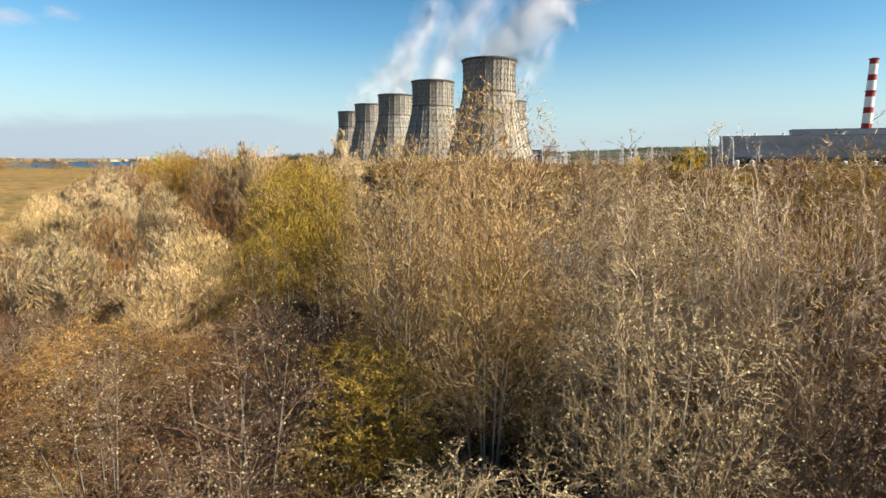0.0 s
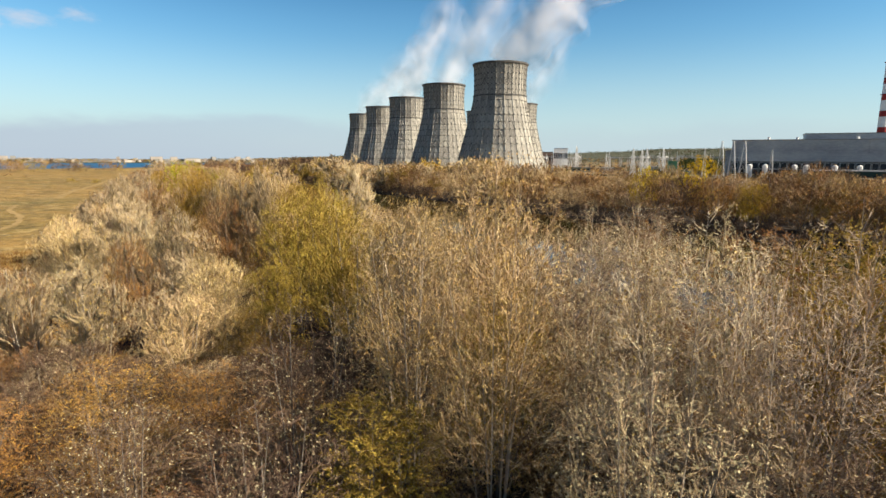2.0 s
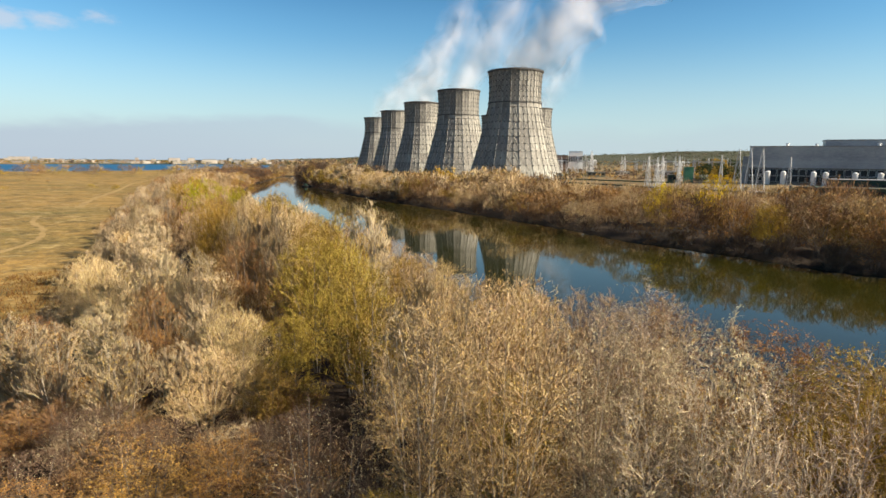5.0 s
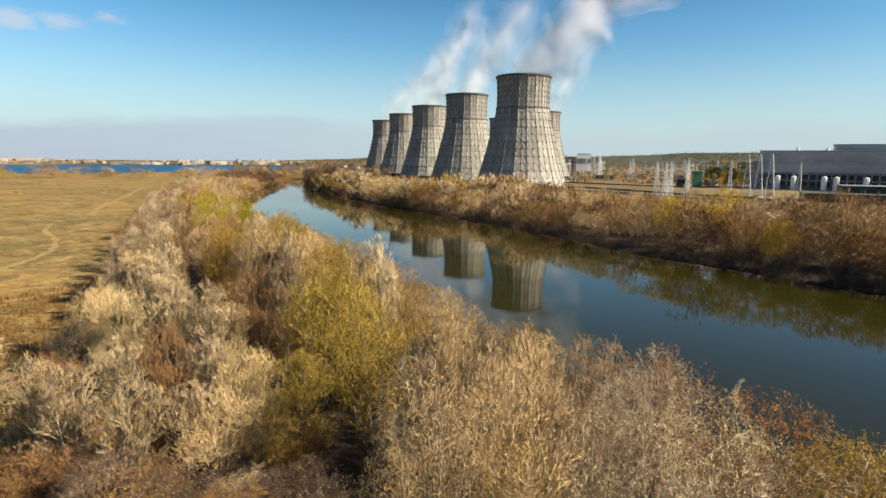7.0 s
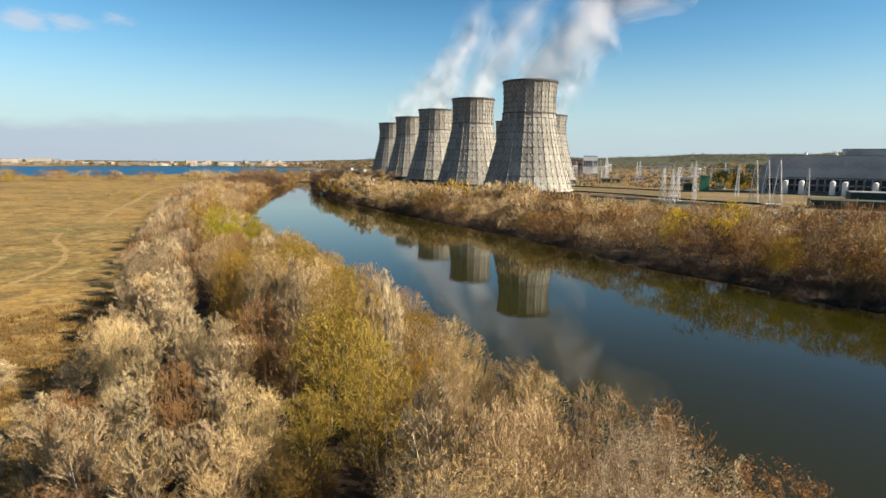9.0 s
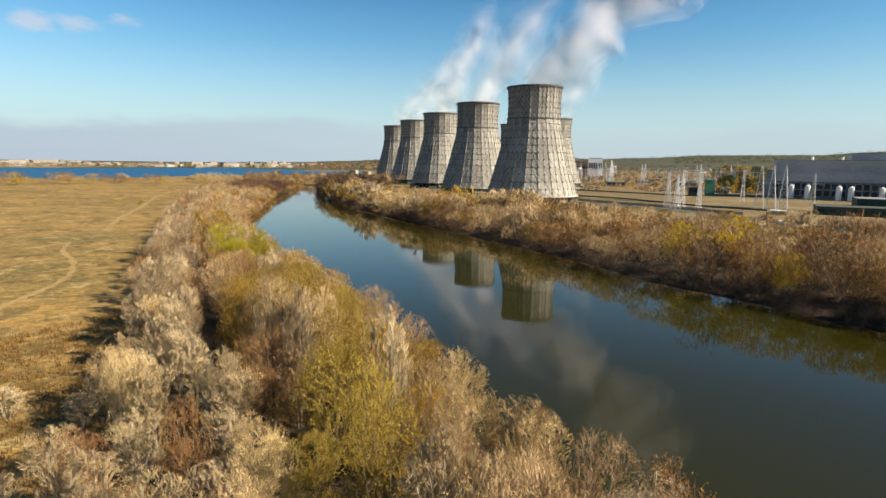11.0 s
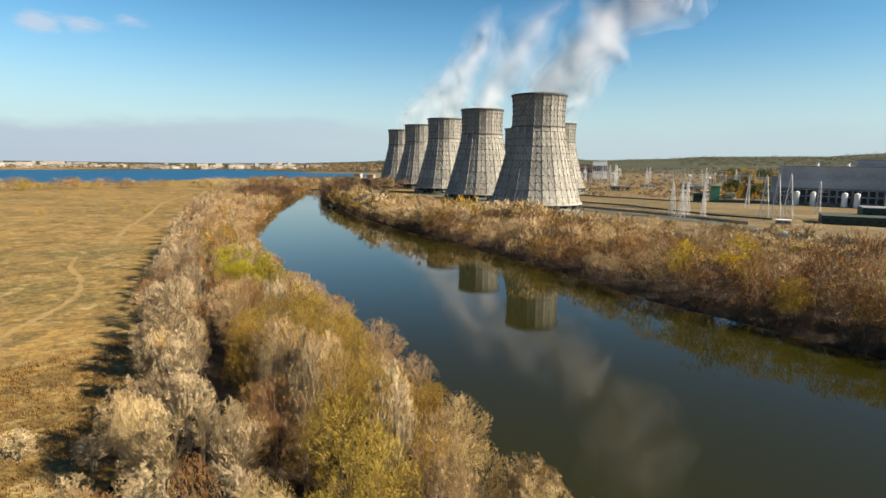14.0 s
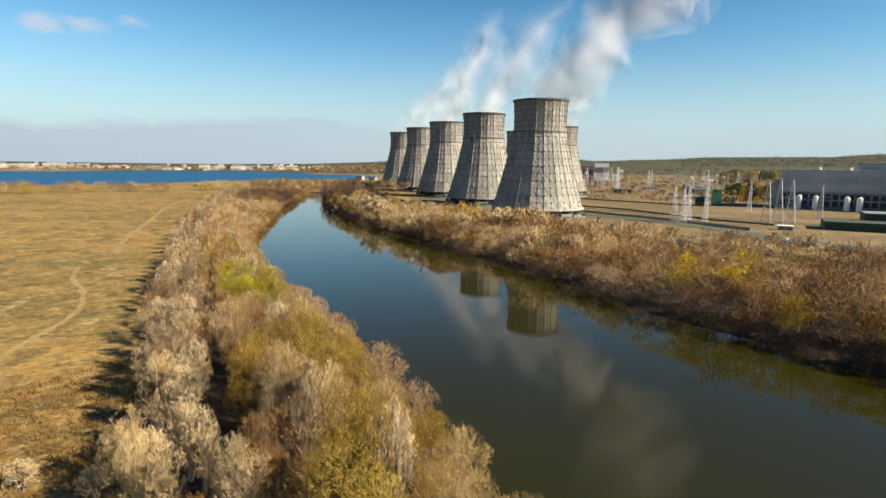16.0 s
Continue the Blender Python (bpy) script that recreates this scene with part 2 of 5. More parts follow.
M_WOODS = material("far_woodland", (0.034, 0.041, 0.023), (0.08, 0.077, 0.04), 0.95, 0.006, 12, 0.5, stretch=(0.6, 1.5, 1))
M_YARD = layered(material("dry_brown_yard", (0.1, 0.071, 0.033), (0.235, 0.17, 0.08), 0.95, 0.016, 9, 0.4, stretch=(0.6, 1.6, 1)), [
    (0.02, 0.52, 0.62, (0.06, 0.046, 0.02), (0.35, 2.2, 1), 0.85),
    (0.012, 0.52, 0.66, (0.105, 0.1, 0.038), (0.6, 1.6, 1), 0.8),
    (0.045, 0.55, 0.66, (0.3, 0.22, 0.1), (0.4, 2.0, 1), 0.65),
    (0.1, 0.54, 0.66, (0.075, 0.056, 0.024), (0.7, 1.3, 1), 0.7),
])
# leaf litter, its brown darkened so the colour carries the thickets' shade
M_SHADY_LITTER = material("leaf_litter_with_painted_shade", (0.015, 0.01, 0.006), (0.042, 0.028, 0.015), 0.95, 0.3, 12, 0.5)


def water_material(name, base, wave):
    m = bpy.data.materials.new(name)
    m.use_nodes = True
    n, l = links_of(m)
    b = n["Principled BSDF"]
    b.inputs["Base Color"].default_value = (*base, 1)
    b.inputs["Roughness"].default_value, b.inputs["IOR"].default_value = 0.03, 1.31
    b.inputs["Specular IOR Level"].default_value = 0.48
    b.inputs["Specular Tint"].default_value = (0.76, 0.92, 1, 1)
    tc, t, t2 = n.new("ShaderNodeTexCoord"), n.new("ShaderNodeTexNoise"), n.new("ShaderNodeTexNoise")
    t.inputs["Scale"].default_value, t.inputs["Detail"].default_value = 0.5, 4
    t2.inputs["Scale"].default_value, t2.inputs["Detail"].default_value = 0.02, 3
    l.new(tc.outputs["Object"], t.inputs["Vector"])
    l.new(tc.outputs["Object"], t2.inputs["Vector"])
    mul = n.new("ShaderNodeMath")
    mul.operation = "MULTIPLY"
    l.new(t.outputs[0], mul.inputs[0])
    l.new(t2.outputs[0], mul.inputs[1])
    bp = n.new("ShaderNodeBump")
    bp.inputs["Strength"].default_value, bp.inputs["Distance"].default_value = wave, 0.05
    l.new(mul.outputs[0], bp.inputs["Height"])
    l.new(bp.outputs[0], b.inputs["Normal"])
    return m


M_WATER = water_material("river_water", (0.0178, 0.0172, 0.002), 0.3)
M_LAKE = water_material("lake_water", (0.012, 0.075, 0.16), 1.0)
M_LAKE.node_tree.nodes["Principled BSDF"].inputs["Roughness"].default_value = 0.55


def steam_material(name, alpha):
    m = bpy.data.materials.new(name)
    m.use_nodes = True
    n, l = links_of(m)
    n.remove(n["Principled BSDF"])
    out = n["Material Output"]
    tc, t, r = n.new("ShaderNodeTexCoord"), n.new("ShaderNodeTexNoise"), n.new("ShaderNodeMapRange")
    t.inputs["Scale"].default_value, t.inputs["Detail"].default_value, t.inputs["Roughness"].default_value = 0.03, 4, 0.55
    l.new(tc.outputs["Object"], t.inputs["Vector"])
    l.new(t.outputs[0], r.inputs[0])
    r.inputs[1].default_value, r.inputs[2].default_value, r.inputs[3].default_value, r.inputs[4].default_value = 0.22, 0.76, 0.42 * alpha, alpha
    d, tl, mx0, tp, mx = (n.new("ShaderNode" + k) for k in ("BsdfDiffuse", "BsdfTranslucent", "MixShader", "BsdfTransparent", "MixShader"))
    way = n.new("ShaderNodeCombineXYZ")
    for i, k in enumerate((0.62, -0.3, 0.72)):
        way.inputs[i].default_value = k
    for k in (d, tl):
        k.inputs[0].default_value = (0.89, 0.86, 0.87, 1)
        l.new(way.outputs[0], k.inputs["Normal"])
    mx0.inputs[0].default_value = 0.5
    l.new(d.outputs[0], mx0.inputs[1])
    l.new(tl.outputs[0], mx0.inputs[2])
    l.new(r.outputs[0], mx.inputs[0])
    l.new(tp.outputs[0], mx.inputs[1])
    l.new(mx0.outputs[0], mx.inputs[2])
    l.new(mx.outputs[0], out.inputs[0])
    return m


M_STEAM = [[steam_material("steam_skin", k * f) for f in (0.1, 0.17, 0.24, 0.29, 0.31, 0.31, 0.28, 0.24)] for k in (0.1, 0.2, 0.31)]


# ---- mesh helpers ----
def tri_mesh(name, verts, tris, slots, index=None, smooth=False):
    """A mesh from arrays of corners and triangles."""
    me = bpy.data.meshes.new(name)
    v, f = np.asarray(verts, np.float32), np.asarray(tris, np.int32)
    me.vertices.add(len(v))
    me.vertices.foreach_set("co", v.ravel())
    me.loops.add(f.size)
    me.loops.foreach_set("vertex_index", f.ravel())
    me.polygons.add(len(f))
    me.polygons.foreach_set("loop_start", np.arange(0, f.size, 3, dtype=np.int32))
    for s in slots:
        me.materials.append(s)
    if index is not None:
        me.polygons.foreach_set("material_index", np.asarray(index, np.int32))
    me.polygons.foreach_set("use_smooth", np.full(len(f), smooth, bool))
    me.update(calc_edges=True)
    return me


def bm_mesh(name, bm, *slots):
    me = bpy.data.meshes.new(name)
    bm.to_mesh(me)
    bm.free()
    for s in slots:
        me.materials.append(s)
    return me


def child(name, me, parent, m=None, label=""):
    ob = new(name, me)
    ob.parent = parent
    if m is not None:
        ob.matrix_basis = m
    return tagged(ob, label)


def part(name, bm, slot, parent, label="", m=None):
    return child(name, bm_mesh(name, bm, slot), parent, m, label)


def add_box(bm, size, at=(0, 0, 0), turn=None, index=0):
    m = Matrix.Translation(at) @ (turn.to_4x4() if turn else Matrix.Identity(4)) @ Matrix.Diagonal((*size, 1))
    got = bmesh.ops.create_cube(bm, size=1, matrix=m)
    for f in {f for v in got["verts"] for f in v.link_faces}:
        f.material_index = index
    return got["verts"]


def add_bar(bm, a, b, w, d=None, index=0):
    """A square bar from a to b."""
    a, b = Vector(a), Vector(b)
    way = b - a
    q = way.to_track_quat("Z", "X").to_matrix()
    return add_box(bm, (w, d or w, way.length), (a + b) / 2, q, index)


def add_tube(bm, r0, r1, z0, z1, n=16, at=(0, 0), index=0, caps=True):
    got = bmesh.ops.create_cone(bm, cap_ends=caps, segments=n, radius1=r0, radius2=r1, depth=z1 - z0, matrix=Matrix.Translation((at[0], at[1], (z0 + z1) / 2)))
    for f in {f for v in got["verts"] for f in v.link_faces}:
        f.material_index = index


def one_box(name, size, at, slot, parent, label="", bevel=0.0):
    bm = bmesh.new()
    add_box(bm, size, at)
    if bevel:
        bmesh.ops.bevel(bm, geom=bm.edges[:], offset=bevel, segments=1, affect="EDGES")
    return part(name, bm, slot, parent, label)


def thing(name, m, label, category, group=""):
    e = new(name)
    e.matrix_basis = m
    return tagged(e, label, category, group)


# ---- plan ----
LEFT_BANK = [(-252, 760), (-240, 690), (-226, 640), (-200, 520), (-160, 385), (-134, 300), (-97, 217), (-62, 165), (-42, 134), (-27, 110), (-16, 90), (-8, 77), (-1, 64), (5, 55), (12, 49), (20, 43), (30, 32), (52, 14), (90, -8), (170, -50), (330, -120)]
RIGHT_BANK = [(-214, 760), (-206, 690), (-198, 640), (-170, 560), (-137, 483), (-102, 408), (-66, 347), (-35, 300), (10, 233), (32, 197), (44, 171), (57, 155), (66, 144), (75, 128), (92, 115), (130, 92), (210, 45), (360, -35)]
FIELD_EDGE = [(-318, 660), (-281, 541), (-226, 404), (-167, 281), (-132, 217), (-97, 148), (-75, 110), (-58, 82), (-46, 60), (-38, 42), (-35, 20), (-35, -40)]
GAP = [(-190, 340), (-154, 277), (-93, 174), (-63, 118), (-46, 89), (-36, 68)]
BELT_EDGE = [(-180, 700), (-150, 610), (-95, 505), (-40, 425), (20, 385), (85, 355), (135, 310), (175, 255), (230, 190), (300, 130)]
RIVER = LEFT_BANK + RIGHT_BANK[::-1]
STRIP = FIELD_EDGE + LEFT_BANK[-4:0:-1]
BELT = BELT_EDGE + RIGHT_BANK[-2:0:-1]
LAKE = [(-3600, 800), (-1500, 770), (-900, 790), (-640, 860), (-560, 1090), (-430, 1330), (-330, 1420), (-330, 1720), (-620, 1880), (-1000, 2140), (-1240, 1760), (-1500, 1600), (-3600, 2000)]


def inside(poly, x, y):
    """Which of the points lie in the outline."""
    got = np.zeros(np.shape(x), bool)
    for (ax, ay), (bx, by) in zip(poly, poly[1:] + poly[:1]):
        if ay != by:
            got ^= ((ay > y) != (by > y)) & (x < (bx - ax) * (y - ay) / (by - ay) + ax)
    return got


def away(poly, x, y, closed=True):
    """Distance to the outline."""
    best = np.full(np.shape(x), 1e9)
    for (ax, ay), (bx, by) in zip(poly, poly[1:] + (poly[:1] if closed else [])) :
        dx, dy = bx - ax, by - ay
        k = np.clip(((x - ax) * dx + (y - ay) * dy) / (dx * dx + dy * dy), 0, 1)
        best = np.minimum(best, np.hypot(x - ax - k * dx, y - ay - k * dy))
    return best


def near_line(line, x, y, closed=False):
    """The same for one point, in plain arithmetic."""
    best = 1e18
    for (ax, ay), (bx, by) in zip(line, line[1:] + (line[:1] if closed else [])):
        dx, dy = bx - ax, by - ay
        k = ((x - ax) * dx + (y - ay) * dy) / (dx * dx + dy * dy)
        k = 0.0 if k < 0 else 1.0 if k > 1 else k
        ex, ey = x - ax - k * dx, y - ay - k * dy
        best = min(best, ex * ex + ey * ey)
    return math.sqrt(best)


def is_in(poly, x, y):
    got = False
    for (ax, ay), (bx, by) in zip(poly, poly[1:] + poly[:1]):
        if (ay > y) != (by > y) and x < (bx - ax) * (y - ay) / (by - ay) + ax:
            got = not got
    return got


def waves(x, y):
    return 0.25 * np.sin(x * 0.031 + 1.3 * np.sin(y * 0.017)) + 0.2 * np.sin(y * 0.043 + x * 0.019) + 0.08 * np.sin(x * 0.23 + y * 0.17)


def ground_height(x, y):
    x, y = np.asarray(x, float), np.asarray(y, float)
    r = away(RIVER, x, y) * np.where(inside(RIVER, x, y), -1, 1)
    k = away(LAKE, x, y) * np.where(inside(LAKE, x, y), -1, 1)
    h = np.clip(np.minimum(r * 0.45, k * 0.12), -2.5, 1.0) + waves(x, y) * np.clip(np.minimum(r, k) / 12, 0, 1)
    far, az = np.hypot(x, y), np.arctan2(x, np.maximum(y, 1.0))
    ridge = 58 + 95 * az + 62 * az * az + 6 * np.sin(az * 23) + 3 * np.sin(az * 61)
    start = 2300 - 1000 * np.clip((az + 0.05) / 0.25, 0, 1)
    return h + np.clip((far - start) / (4600 - start), 0, 1) ** 1.2 * np.clip(ridge * np.clip((az + 0.5) / 0.35, 0, 1), 1, 150)


def level(x, y):
    """The ground's height at one point."""
    r = near_line(RIVER, x, y, True) * (-1 if is_in(RIVER, x, y) else 1)
    k = near_line(LAKE, x, y, True) * (-1 if is_in(LAKE, x, y) else 1)
    h = max(-2.5, min(1.0, r * 0.45, k * 0.12)) + float(waves(x, y)) * max(0.0, min(1.0, min(r, k) / 12))
    far, az = math.hypot(x, y), math.atan2(x, max(y, 1.0))
    ridge = 58 + 95 * az + 62 * az * az + 6 * math.sin(az * 23) + 3 * math.sin(az * 61)
    start = 2300 - 1000 * max(0.0, min(1.0, (az + 0.05) / 0.25))
    return h + max(0.0, min(1.0, (far - start) / (4600 - start))) ** 1.2 * max(1, min(150, ridge * max(0.0, min(1.0, (az + 0.5) / 0.35))))


def lines(a, b, step, lo, hi):
    mid = list(np.arange(a, b, step))
    for sign, end, out in ((-1, lo, []), (1, hi, [])):
        v, s = (a, step) if sign < 0 else (mid[-1], step)
        while sign * v < sign * end:
            s *= 1.13
            v += sign * s
            out.append(v)
        mid = out[::-1] + mid if sign < 0 else mid + out
    return np.array(mid)


def build_ground():
    gx, gy = lines(-330, 140, 4.0, -4800, 4800), lines(-60, 760, 5.0, -2500, 4800)
    X, Y = np.meshgrid(gx, gy)
    Z = ground_height(X, Y)
    nx, ny = len(gx), len(gy)
    i = (np.arange(ny - 1)[:, None] * nx + np.arange(nx - 1)[None]).ravel()
    tris = np.concatenate([np.c_[i, i + 1, i + nx + 1], np.c_[i, i + nx + 1, i + nx]])
    cx, cy = X.ravel()[tris].mean(1), Y.ravel()[tris].mean(1)
    # thicket floors and river banks get the litter with shade in its colour
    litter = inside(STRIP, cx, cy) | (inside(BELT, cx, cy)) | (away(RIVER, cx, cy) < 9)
    yard = (cx > -100) & (cy > 330) & ~litter
    woods = (np.hypot(cx, cy) > np.where(cx > -1400, 1950, 2500)) & (np.abs(cx) + cy > 0)
    me = tri_mesh("ground", np.c_[X.ravel(), Y.ravel(), Z.ravel()], tris, [M_GROUND, M_SHADY_LITTER, M_WOODS, M_YARD], np.where(woods, 2, np.where(yard, 3, litter)), True)
    tagged(new("ground", me), "flat dry autumn meadow and river plain with brown litter darkened as tree shade", "ground", kind="structure")


build_ground()


def sheet(name, poly, z, slot, label, category):
    bm = bmesh.new()
    bm.faces.new([bm.verts.new((x, y, z)) for x, y in poly])
    bmesh.ops.triangulate(bm, faces=bm.faces[:])
    bmesh.ops.recalc_face_normals(bm, faces=bm.faces[:])
    if bm.faces[:][0].normal.z < 0:
        bmesh.ops.reverse_faces(bm, faces=bm.faces[:])
    return tagged(new(name, bm_mesh(name, bm, slot)), label, category, kind="structure")


def grown(poly, d):
    """The outline pushed out by about d metres."""
    c = [Vector(p) for p in poly]
    area = sum(a.x * b.y - b.x * a.y for a, b in zip(c, c[1:] + c[:1]))
    out = []
    for a, b, e in zip(c[-1:] + c[:-1], c, c[1:] + c[:1]):
        w = ((b - a).normalized() + (e - b).normalized()).normalized()
        n = Vector((w.y, -w.x)) * (1 if area > 0 else -1)
        out.append(tuple(b + n * d))
    return out


sheet("water_river", grown(RIVER, 5), 0.0, M_WATER, "still dark green-brown river mirroring sky and banks", "water")
sheet("water_lake", grown(LAKE, 30), -0.3, M_LAKE, "wind-ruffled blue lake below a distant town", "water")


def ribbon(name, pts, width, slot, label, category, lift=0.06, wobble=0.0, steps=10):
    """A strip that follows the ground along a smooth line."""
    p = [Vector(q) for q in pts]
    way = []
    for a, b, c, d in zip(p[:1] + p[:-2], p[:-1], p[1:], p[2:] + p[-1:]):
        for s in range(steps):
            u = s / steps
            way.append(0.5 * (2 * b + (c - a) * u + (2 * a - 5 * b + 4 * c - d) * u * u + (3 * b - 3 * c + d - a) * u ** 3))
    way.append(p[-1])
    rng = random.Random(len(pts))
    verts, tris = [], []
    for i, q in enumerate(way):
        w = (way[min(i + 1, len(way) - 1)] - way[max(i - 1, 0)]).normalized()
        s = Vector((w.y, -w.x))
        for side in (-1, 1):
            e = q + s * side * (width / 2 + rng.uniform(-wobble, wobble))
            verts.append((e.x, e.y, level(e.x, e.y) + lift))
        if i:
            k = 2 * i
            tris += [(k - 2, k - 1, k + 1), (k - 2, k + 1, k)]
    return tagged(new(name, tri_mesh(name, verts, tris, [slot])), label, category, kind="structure")


TRACK = [(-96, 92), (-106, 109), (-110, 122), (-114, 136), (-121, 152), (-136, 172), (-150, 186), (-163, 206)]
ribbon("dirt_track", TRACK, 1.8, M_TRACK, "faint pale vehicle track worn into the dry meadow", "track", 0.07, 0.5)
ribbon("footpath", [(-172, 240), (-205, 300), (-250, 395), (-300, 500), (-345, 640)], 3.0, M_TRACK, "pale beaten path beside the tree belt", "track", 0.07, 0.6)
ribbon("service_road", [(-80, 640), (20, 545), (75, 500), (104, 470), (146, 405), (170, 352), (215, 312), (300, 280), (420, 250)], 15, M_ROAD, "grey-green service road behind the river trees", "road", 0.3, 0.4)
ribbon("paved_apron", [(152, 352), (190, 322), (250, 288), (330, 258), (420, 232)], 30, M_APRON, "dark green-grey paved apron by the pump house", "pavement", 0.2, 0.4)
ribbon("yard_road", [(60, 570), (120, 540), (190, 480), (240, 450), (330, 430)], 6, M_ROAD, "narrow grey road across the dry yard", "road", 0.3, 0.3)


# ---- cooling towers ----
LEVELS = [(8.0, 36.0), (19.0, 32.6), (30.0, 29.4), (41.0, 26.4), (52.0, 23.6), (63.0, 21.2), (67.0, 20.6), (75.0, 20.2), (83.0, 20.4), (91.0, 21.0)]
FACETS = 20


def facet_corner(r, k, z):
    a = 2 * math.pi * k / FACETS
    return Vector((r * math.cos(a), r * math.sin(a), z))


def add_ring(bm, r0, r1, z0, z1, index):
    """A closed many-sided ring of square section."""
    rows = [[bm.verts.new(facet_corner(r, k, z)) for k in range(FACETS)] for r, z in ((r0, z0), (r1, z0), (r1, z1), (r0, z1))]
    for a, b in zip(rows, rows[1:] + rows[:1]):
        for k in range(FACETS):
            j = (k + 1) % FACETS
            bm.faces.new((a[k], a[j], b[j], b[k])).material_index = index


def build_tower(at, turn):
    tower = thing("cooling_tower", pose(*at, 0, 0, turn), "huge weathered grey-beige faceted cooling tower with steel lattice", "cooling tower", "cooling towers by the river")
    lattice = bmesh.new()
    for n, ((z0, r0), (z1, r1)) in enumerate(zip(LEVELS, LEVELS[1:])):
        gap = 0.16
        a, b, c, d = facet_corner(r0, 0, z0 + gap), facet_corner(r0, 1, z0 + gap), facet_corner(r1, 1, z1 - gap), facet_corner(r1, 0, z1 - gap)
        out = (b - a).cross(d - a).normalized()
        bm = bmesh.new()
        front = [bm.verts.new(p) for p in (a, b, c, d)]
        back = [bm.verts.new(p - out * 0.35) for p in (a, b, c, d)]
        bm.faces.new(front)
        bm.faces.new(back[::-1])
        for i in range(4):
            bm.faces.new((front[i], back[i], back[(i + 1) % 4], front[(i + 1) % 4]))
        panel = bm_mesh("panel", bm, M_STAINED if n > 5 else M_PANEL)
        if n != 5:
            lift = out * 0.12
            m0, m1 = (a + b) / 2 + lift, (c + d) / 2 + lift
            mid = (m0 + m1) / 2
            bars = [(m0, m1, 0.3), (a.lerp(d, 0.5) + lift, b.lerp(c, 0.5) + lift, 0.2)]
            bars += [(p + lift, q, 0.2) for p, q in ((a, m1), (b, m1), (a.lerp(d, 0.5), m0), (b.lerp(c, 0.5), m0))]
            joints = [(mid, (0.9, 0.9, 1.0))] + [(p + lift * 0.5, (0.75, 0.75, 0.8)) for p in (a.lerp(d, 0.5), b.lerp(c, 0.5), a.lerp(m0, 0.98), m1)]
            one = bmesh.new()
            for p, q, wide in bars:
                add_bar(one, p, q, wide)
            for p, size in joints:
                add_box(one, size, p, None, 1)
            pieces = bm_mesh("bracing", one)
            for k in range(FACETS):
                pieces.transform(Matrix.Rotation(2 * math.pi / FACETS, 4, "Z"))
                lattice.from_mesh(pieces)
            bpy.data.meshes.remove(pieces)
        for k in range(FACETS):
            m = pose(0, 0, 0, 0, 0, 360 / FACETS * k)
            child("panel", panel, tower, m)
    bm = bmesh.new()
    for (z0, r0), (z1, r1) in zip(LEVELS, LEVELS[1:]):
        add_bar(bm, facet_corner(r0 + 0.15, 0, z0), facet_corner(r1 + 0.15, 0, z1), 0.45)
    rib = bm_mesh("rib", bm, M_BRACE)
    bm = bmesh.new()
    add_bar(bm, facet_corner(36.0, 0, 8), facet_corner(36.9, 0.5, 0.0), 0.7)
    add_bar(bm, facet_corner(36.0, 1, 8), facet_corner(36.9, 0.5, 0.0), 0.7)
    leg = bm_mesh("leg", bm, M_KNOT)
    for k in range(FACETS):
        m = pose(0, 0, 0, 0, 0, 360 / FACETS * k)
        child("rib", rib, tower, m, "pale concrete rib")
        child("leg", leg, tower, m, "slanting concrete leg pair")
    for n, (z, r) in enumerate(LEVELS):
        if n == 5:
            continue
        bm = bmesh.new()
        wide, tall, ix = (0.9, 0.6, 2) if n == 6 else (1.3, 1.3, 2) if n == 9 else (1.2, 1.0, 0) if n == 0 else (0.45, 0.45, 0)
        add_ring(bm, r - wide * 0.15, r + wide * 0.85, z - tall / 2, z + tall / 2, ix)
        for k in range(FACETS):
            p = facet_corner(r + wide * 0.35, k, z)
            if 0 < n < 9:
                add_box(bm, (1.1, 1.1, 1.1), p, Euler((0, 0, 2 * math.pi * k / FACETS)).to_matrix(), 1)
        child("ring_beam" if n not in (6, 9) else ("gallery" if n == 6 else "rim"), bm_mesh("ring", bm, M_BRACE, M_KNOT, M_RIM), tower, None, "" if n not in (6, 9) else ("dark walkway ring" if n == 6 else "blackened top rim"))
    # a near-black drum behind the legs stands in for the inlet's inner shade
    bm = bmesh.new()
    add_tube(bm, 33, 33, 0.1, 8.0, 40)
    part("inlet_core", bm, M_DARK, tower, "near-black drum standing in for the shade inside the air inlet")
    bm = bmesh.new()
    for r, z0, z1 in ((38.6, -0.5, 1.3), (38.0, 1.3, 1.8)):
        add_tube(bm, r, r, z0, z1, 40)
    part("basin", bm, M_SAGE, tower, "dull grey-green water basin")
    for k in range(FACETS):
        p, q = facet_corner(38.5, k + 0.08, 0), facet_corner(38.5, k + 0.92, 0)
        if k % 3:
            lift = Vector((0, 0, 3.4 if k % 2 else 4.4))
            bm = bmesh.new()
            add_bar(bm, p + lift, q + lift, 2.0, 0.15)
            part("wind_board", bm, M_SAGE, tower, "grey-green wind board")
    tagged(child("lattice", bm_mesh("lattice", lattice, M_BRACE, M_KNOT), tower, None, "pale lattice bracing with dark joints"), kind="stuff")
    return tower


TOWERS = [(32, 467), (-15.5, 593), (-64, 717), (-112, 840), (-161, 973), (34, 908), (84, 790)]
tower = build_tower((*TOWERS[0], 0.8), 5)
for n, (x, y) in enumerate(TOWERS[1:]):
    copy_thing(tower, pose(x, y, 0.8, 0, 0, 5 + 7 * (n + 1)))


